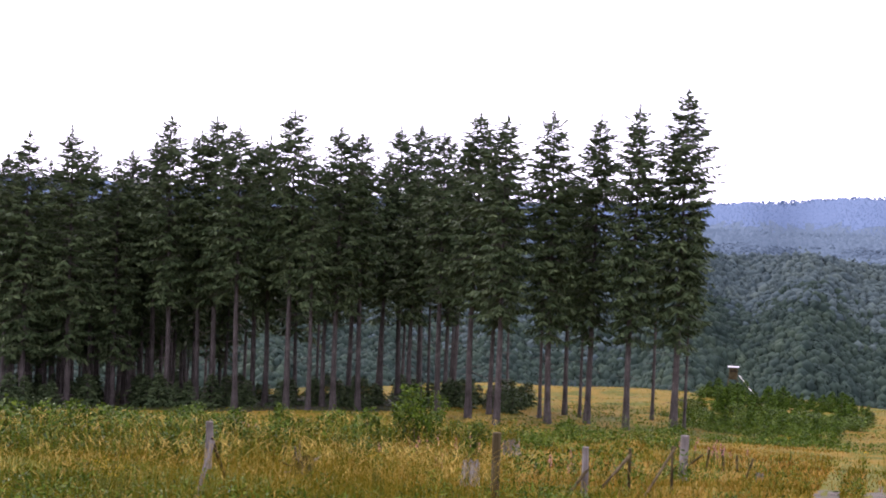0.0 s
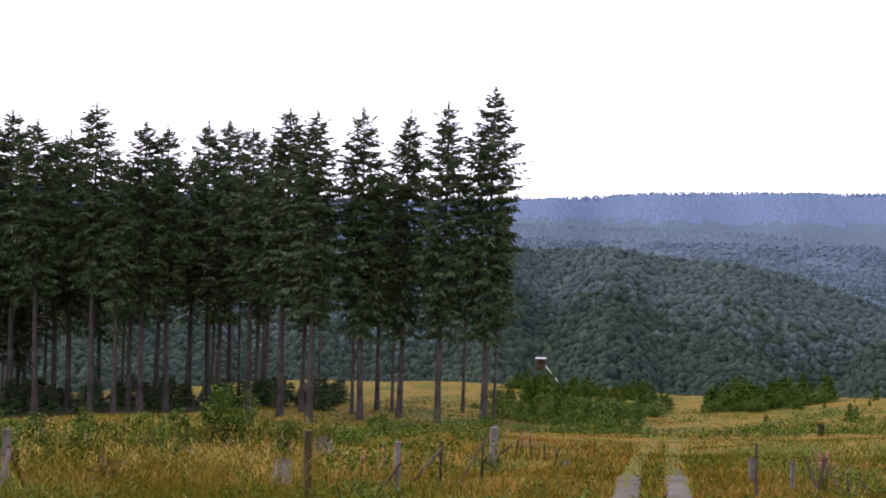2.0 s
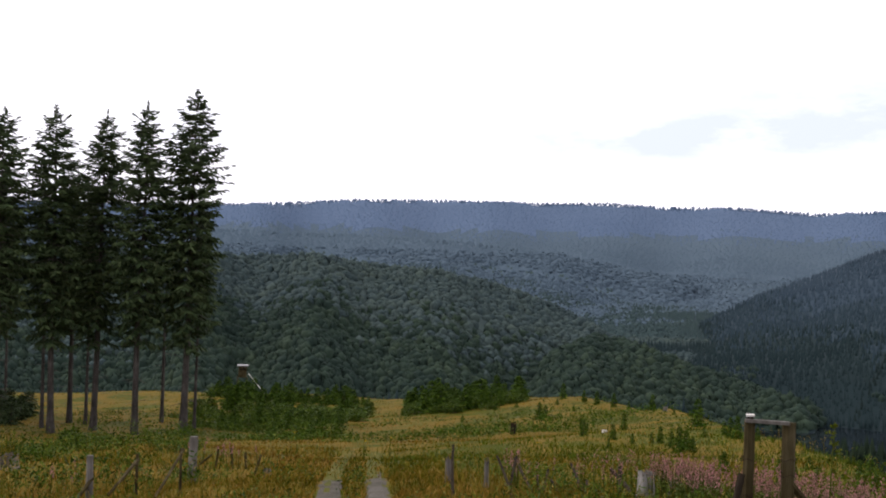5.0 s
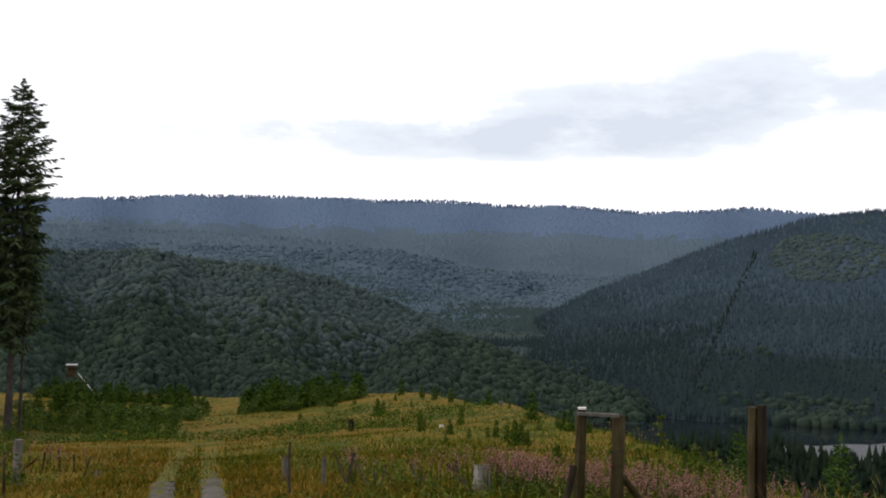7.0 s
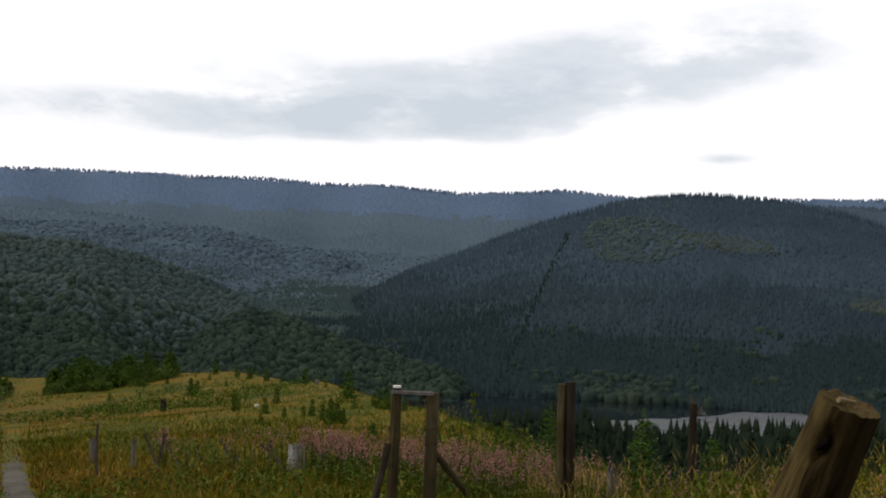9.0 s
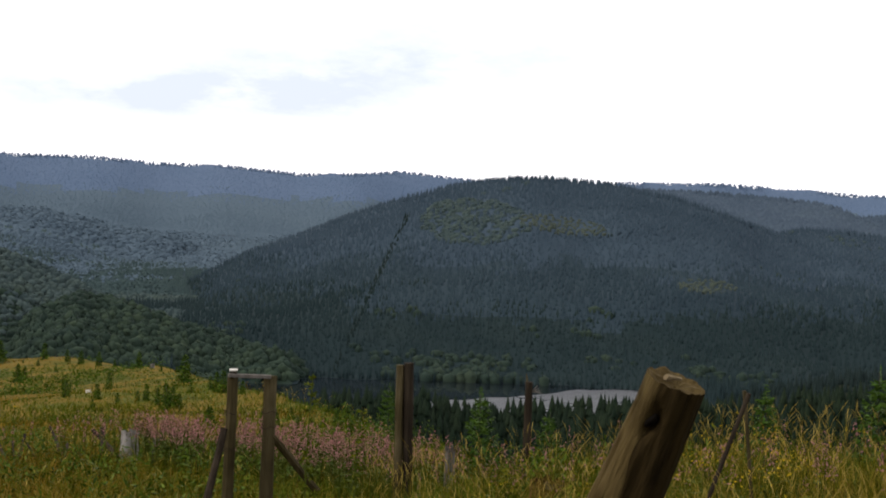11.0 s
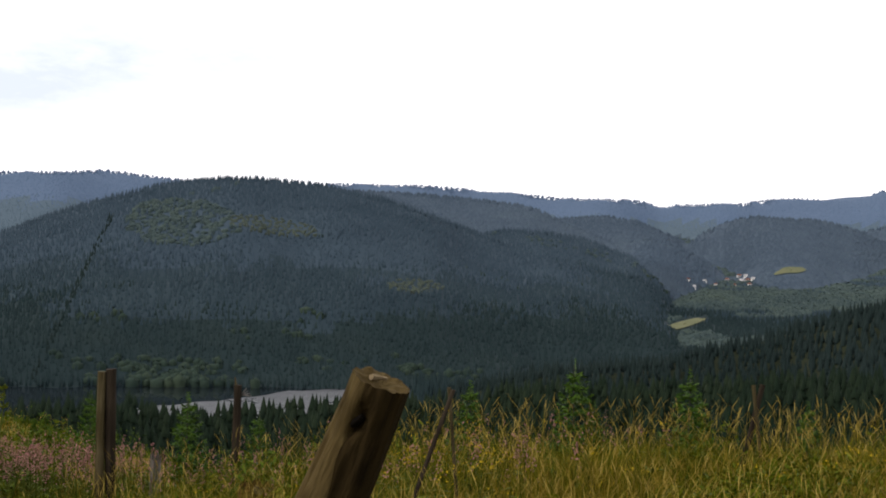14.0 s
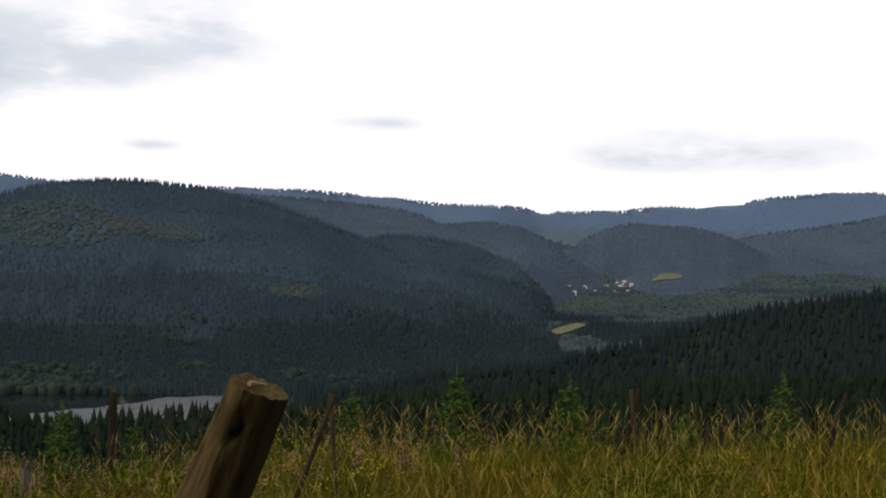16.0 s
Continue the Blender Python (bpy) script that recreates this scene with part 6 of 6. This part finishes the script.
leafy_patch("brow_herbs", x, y, 0.25 + 0.4 * np.clip(0.5 + 0.8 * vnoise(x, y, 83), 0, 1), 0.018, 5, gen_g, M_HERB, "green leafy weeds in the tall brow grass")
r, az, x, y = field(15000, 62, 145, -36, -6, gen_g)
pick = vnoise(x / 6, y / 6, 75) + 0.5 * vnoise(x / 2, y / 2, 76) > 0.4
x, y = x[pick], y[pick]
leafy_patch("low_bushes", x, y, 0.15 + 0.4 * np.clip(0.5 + 0.8 * vnoise(x / 3, y / 3, 77), 0, 1), 0.06, 4, gen_g, M_YOUNG, "low green bushes and bilberry on the slope")
# carpet of brambles below the first thicket
r, az, x, y = field(15000, 66, 132, -19.6, -10.5, gen_g)
pick = (vnoise(x / 5, y / 5, 85) + 0.5 * vnoise(x / 1.7, y / 1.7, 86) + 1.3 * np.exp(-((az + 15) / 3.4) ** 2 - (np.log(r / 98) / 0.3) ** 2) > 0.85) & (track_gap(x, y) > 2.5)
x, y = x[pick], y[pick]
leafy_patch("bramble_carpet", x, y, 0.2 + 0.8 * np.clip(0.4 + 0.9 * vnoise(x / 3, y / 3, 87), 0, 1), 0.065, 5, gen_g, M_LEAF, "knee-high green brambles below the young spruces")


def heads(name, n_, r0, r1, a0, a1, high, gen, label, stalk, nod):
    """Thin stalks that nod under feathery dry seed heads."""
    r, az, x, y = field(n_, r0, r1, a0, a1, gen)
    n_ = len(r)
    z = land(x, y)
    h = high * gen.uniform(0.75, 1.25, n_)
    a = gen.uniform(0, 6.2832, n_)
    side = np.radians(az)
    v = np.empty((n_, 12, 3))
    thin = np.maximum(0.0009, 0.00018 * r)
    fat = np.maximum(0.0026, 0.00036 * r)
    for k, (s, w) in enumerate(((0, 1), (0.5, 1), (0.84, 0.9), (0.89, 3.2), (0.96, 2.4), (1.0, 0.2))):
        bend = (0.12 * s + 0.26 * s ** 5) * h * nod
        drop = 0.5 * np.clip(s - 0.78, 0, 1) * h * nod
        cx, cy, cz = x + np.cos(a) * bend, y + np.sin(a) * bend, z + s * h - drop
        w_ = thin * w if w <= 1 else fat * w / 3.2
        for q in (0, 1):
            v[:, 2 * k + q, 0] = cx + np.cos(side) * w_ * (q - 0.5)
            v[:, 2 * k + q, 1] = cy + np.sin(side) * w_ * (q - 0.5)
            v[:, 2 * k + q, 2] = cz
    o = (np.arange(n_) * 12)[:, None]
    tris = np.concatenate([o + q for k in range(5) for q in ([2 * k, 2 * k + 1, 2 * k + 3], [2 * k, 2 * k + 3, 2 * k + 2])])
    tagged(new(name, big_mesh(name, v.reshape(-1, 3), tris, [stalk, M_STRAW], np.repeat((0, 0, 0, 0, 1, 1, 1, 1, 1, 1), n_))), label, "grass", kind="stuff")


heads("seed_grass", 5200, 5, 13.5, -93, -44, 0.74, gen_g, "nodding straw-coloured grass heads", M_LUSH, 0.55)
heads("near_stalks", 46, 3.7, 4.3, -61, -51, 0.8, gen_g, "dry grass stalks before the leaning log", M_STRAW, 0.45)
heads("tall_dry_grass", 4200, 14, 46, -4, 25, 0.95, gen_g, "tall arching dry grass before the spruces", M_GRASS, 0.9)
heads("dry_grass", 3800, 12, 60, -46, 25, 0.52, gen_g, "dry straw-coloured grass heads on the slope", M_GRASS, 0.8)


def flowers(name, spots, gen, mat, label, spike):
    """Leafy stems with flower spikes, or flat flower heads."""
    sv, st, fv, ft = [], [], [], []
    for az0, r0, da, dr, count in spots:
        for k in range(count):
            az, r = az0 + gen.normal() * da, max(5, r0 + gen.normal() * dr)
            p = np.array(spot(az, r))
            h = gen.uniform(0.5, 0.85) * (0.85 if spike and az < -47 else 1.0)
            tip = p + np.array([gen.normal() * 0.08, gen.normal() * 0.08, h])
            w = np.array([math.cos(radians(az)), math.sin(radians(az)), 0]) * max(0.004, 0.0006 * r)
            o = len(sv)
            sv += [p - w, p + w, tip]
            st.append((o, o + 1, o + 2))
            for j in range(9):
                s = gen.uniform(0.15, 0.65)
                c = p + (tip - p) * s
                d = gen.normal(size=3) * 0.05
                d[2] = abs(d[2]) * 0.5
                q = np.cross(d, (0, 0, 1)) * 0.16
                o = len(sv)
                sv += [c, c + d * 0.6 + q, c + d * 1.2, c + d * 0.6 - q]
                st += [(o, o + 1, o + 2), (o, o + 2, o + 3)]
            size = max(0.010, 0.0007 * r) * (1.0 if spike else 0.7)
            for j in range(16 if spike else 12):
                if spike:
                    s = gen.uniform(0.62, 1.02)
                    c = p + (tip - p) * s + gen.normal(size=3) * 0.03 * (1.3 - s)
                else:
                    c = tip + np.array([gen.normal() * 0.05, gen.normal() * 0.05, gen.normal() * 0.015])
                d, q = gen.normal(size=3), gen.normal(size=3)
                d, q = d / np.linalg.norm(d) * size, q / np.linalg.norm(q) * size
                o = len(fv)
                fv += [c - d, c + q, c + d, c - q]
                ft += [(o, o + 1, o + 2), (o, o + 2, o + 3)]
    n_ = len(sv)
    me = big_mesh(name, np.concatenate([np.array(sv), np.array(fv)]), np.concatenate([np.array(st), np.array(ft) + n_]), [M_STEM, mat], [0] * len(st) + [1] * len(ft))
    tagged(new(name, me), label, "flowers", kind="stuff")


flowers("fireweed", [(-35.1, 20, 0.9, 1.0, 190), (-33.7, 20.5, 0.4, 0.6, 30), (-38.4, 19.5, 0.9, 1.0, 120), (-40.9, 18.5, 1.0, 1.0, 170), (-43.6, 17.3, 1.0, 0.9, 150), (-46.5, 15.5, 1.1, 0.9, 80), (-50.5, 13.5, 1.5, 0.8, 40), (-59.5, 10.5, 2.0, 0.6, 34), (-64.5, 10.5, 1.8, 0.6, 24), (-68, 11.5, 2.0, 0.6, 20), (-54, 12.3, 1.3, 0.6, 18), (-27.1, 22, 0.25, 0.3, 16), (9.4, 50, 0.35, 1.2, 36), (-13.2, 34, 0.8, 2, 14), (-3, 29, 3, 2, 16), (-31, 21, 1.0, 1.2, 22)], gen_g, M_PINK, "pink fireweed in bloom and fading", True)
flowers("ragwort", [(15.6, 17.5, 0.35, 0.4, 10), (14.8, 17.5, 0.3, 0.4, 8), (2.6, 23, 0.25, 0.4, 9), (-62, 8, 3, 1.2, 26), (-61, 9.5, 2, 0.8, 24), (-57, 8.5, 1.5, 0.8, 10), (-70, 8.5, 4, 1.2, 8), (-52, 9, 3, 1.5, 4), (-22, 40, 3, 6, 4), (-81, 8, 4, 1.2, 14)], gen_g, M_YELLOW, "yellow ragwort flower heads in the grass", False)
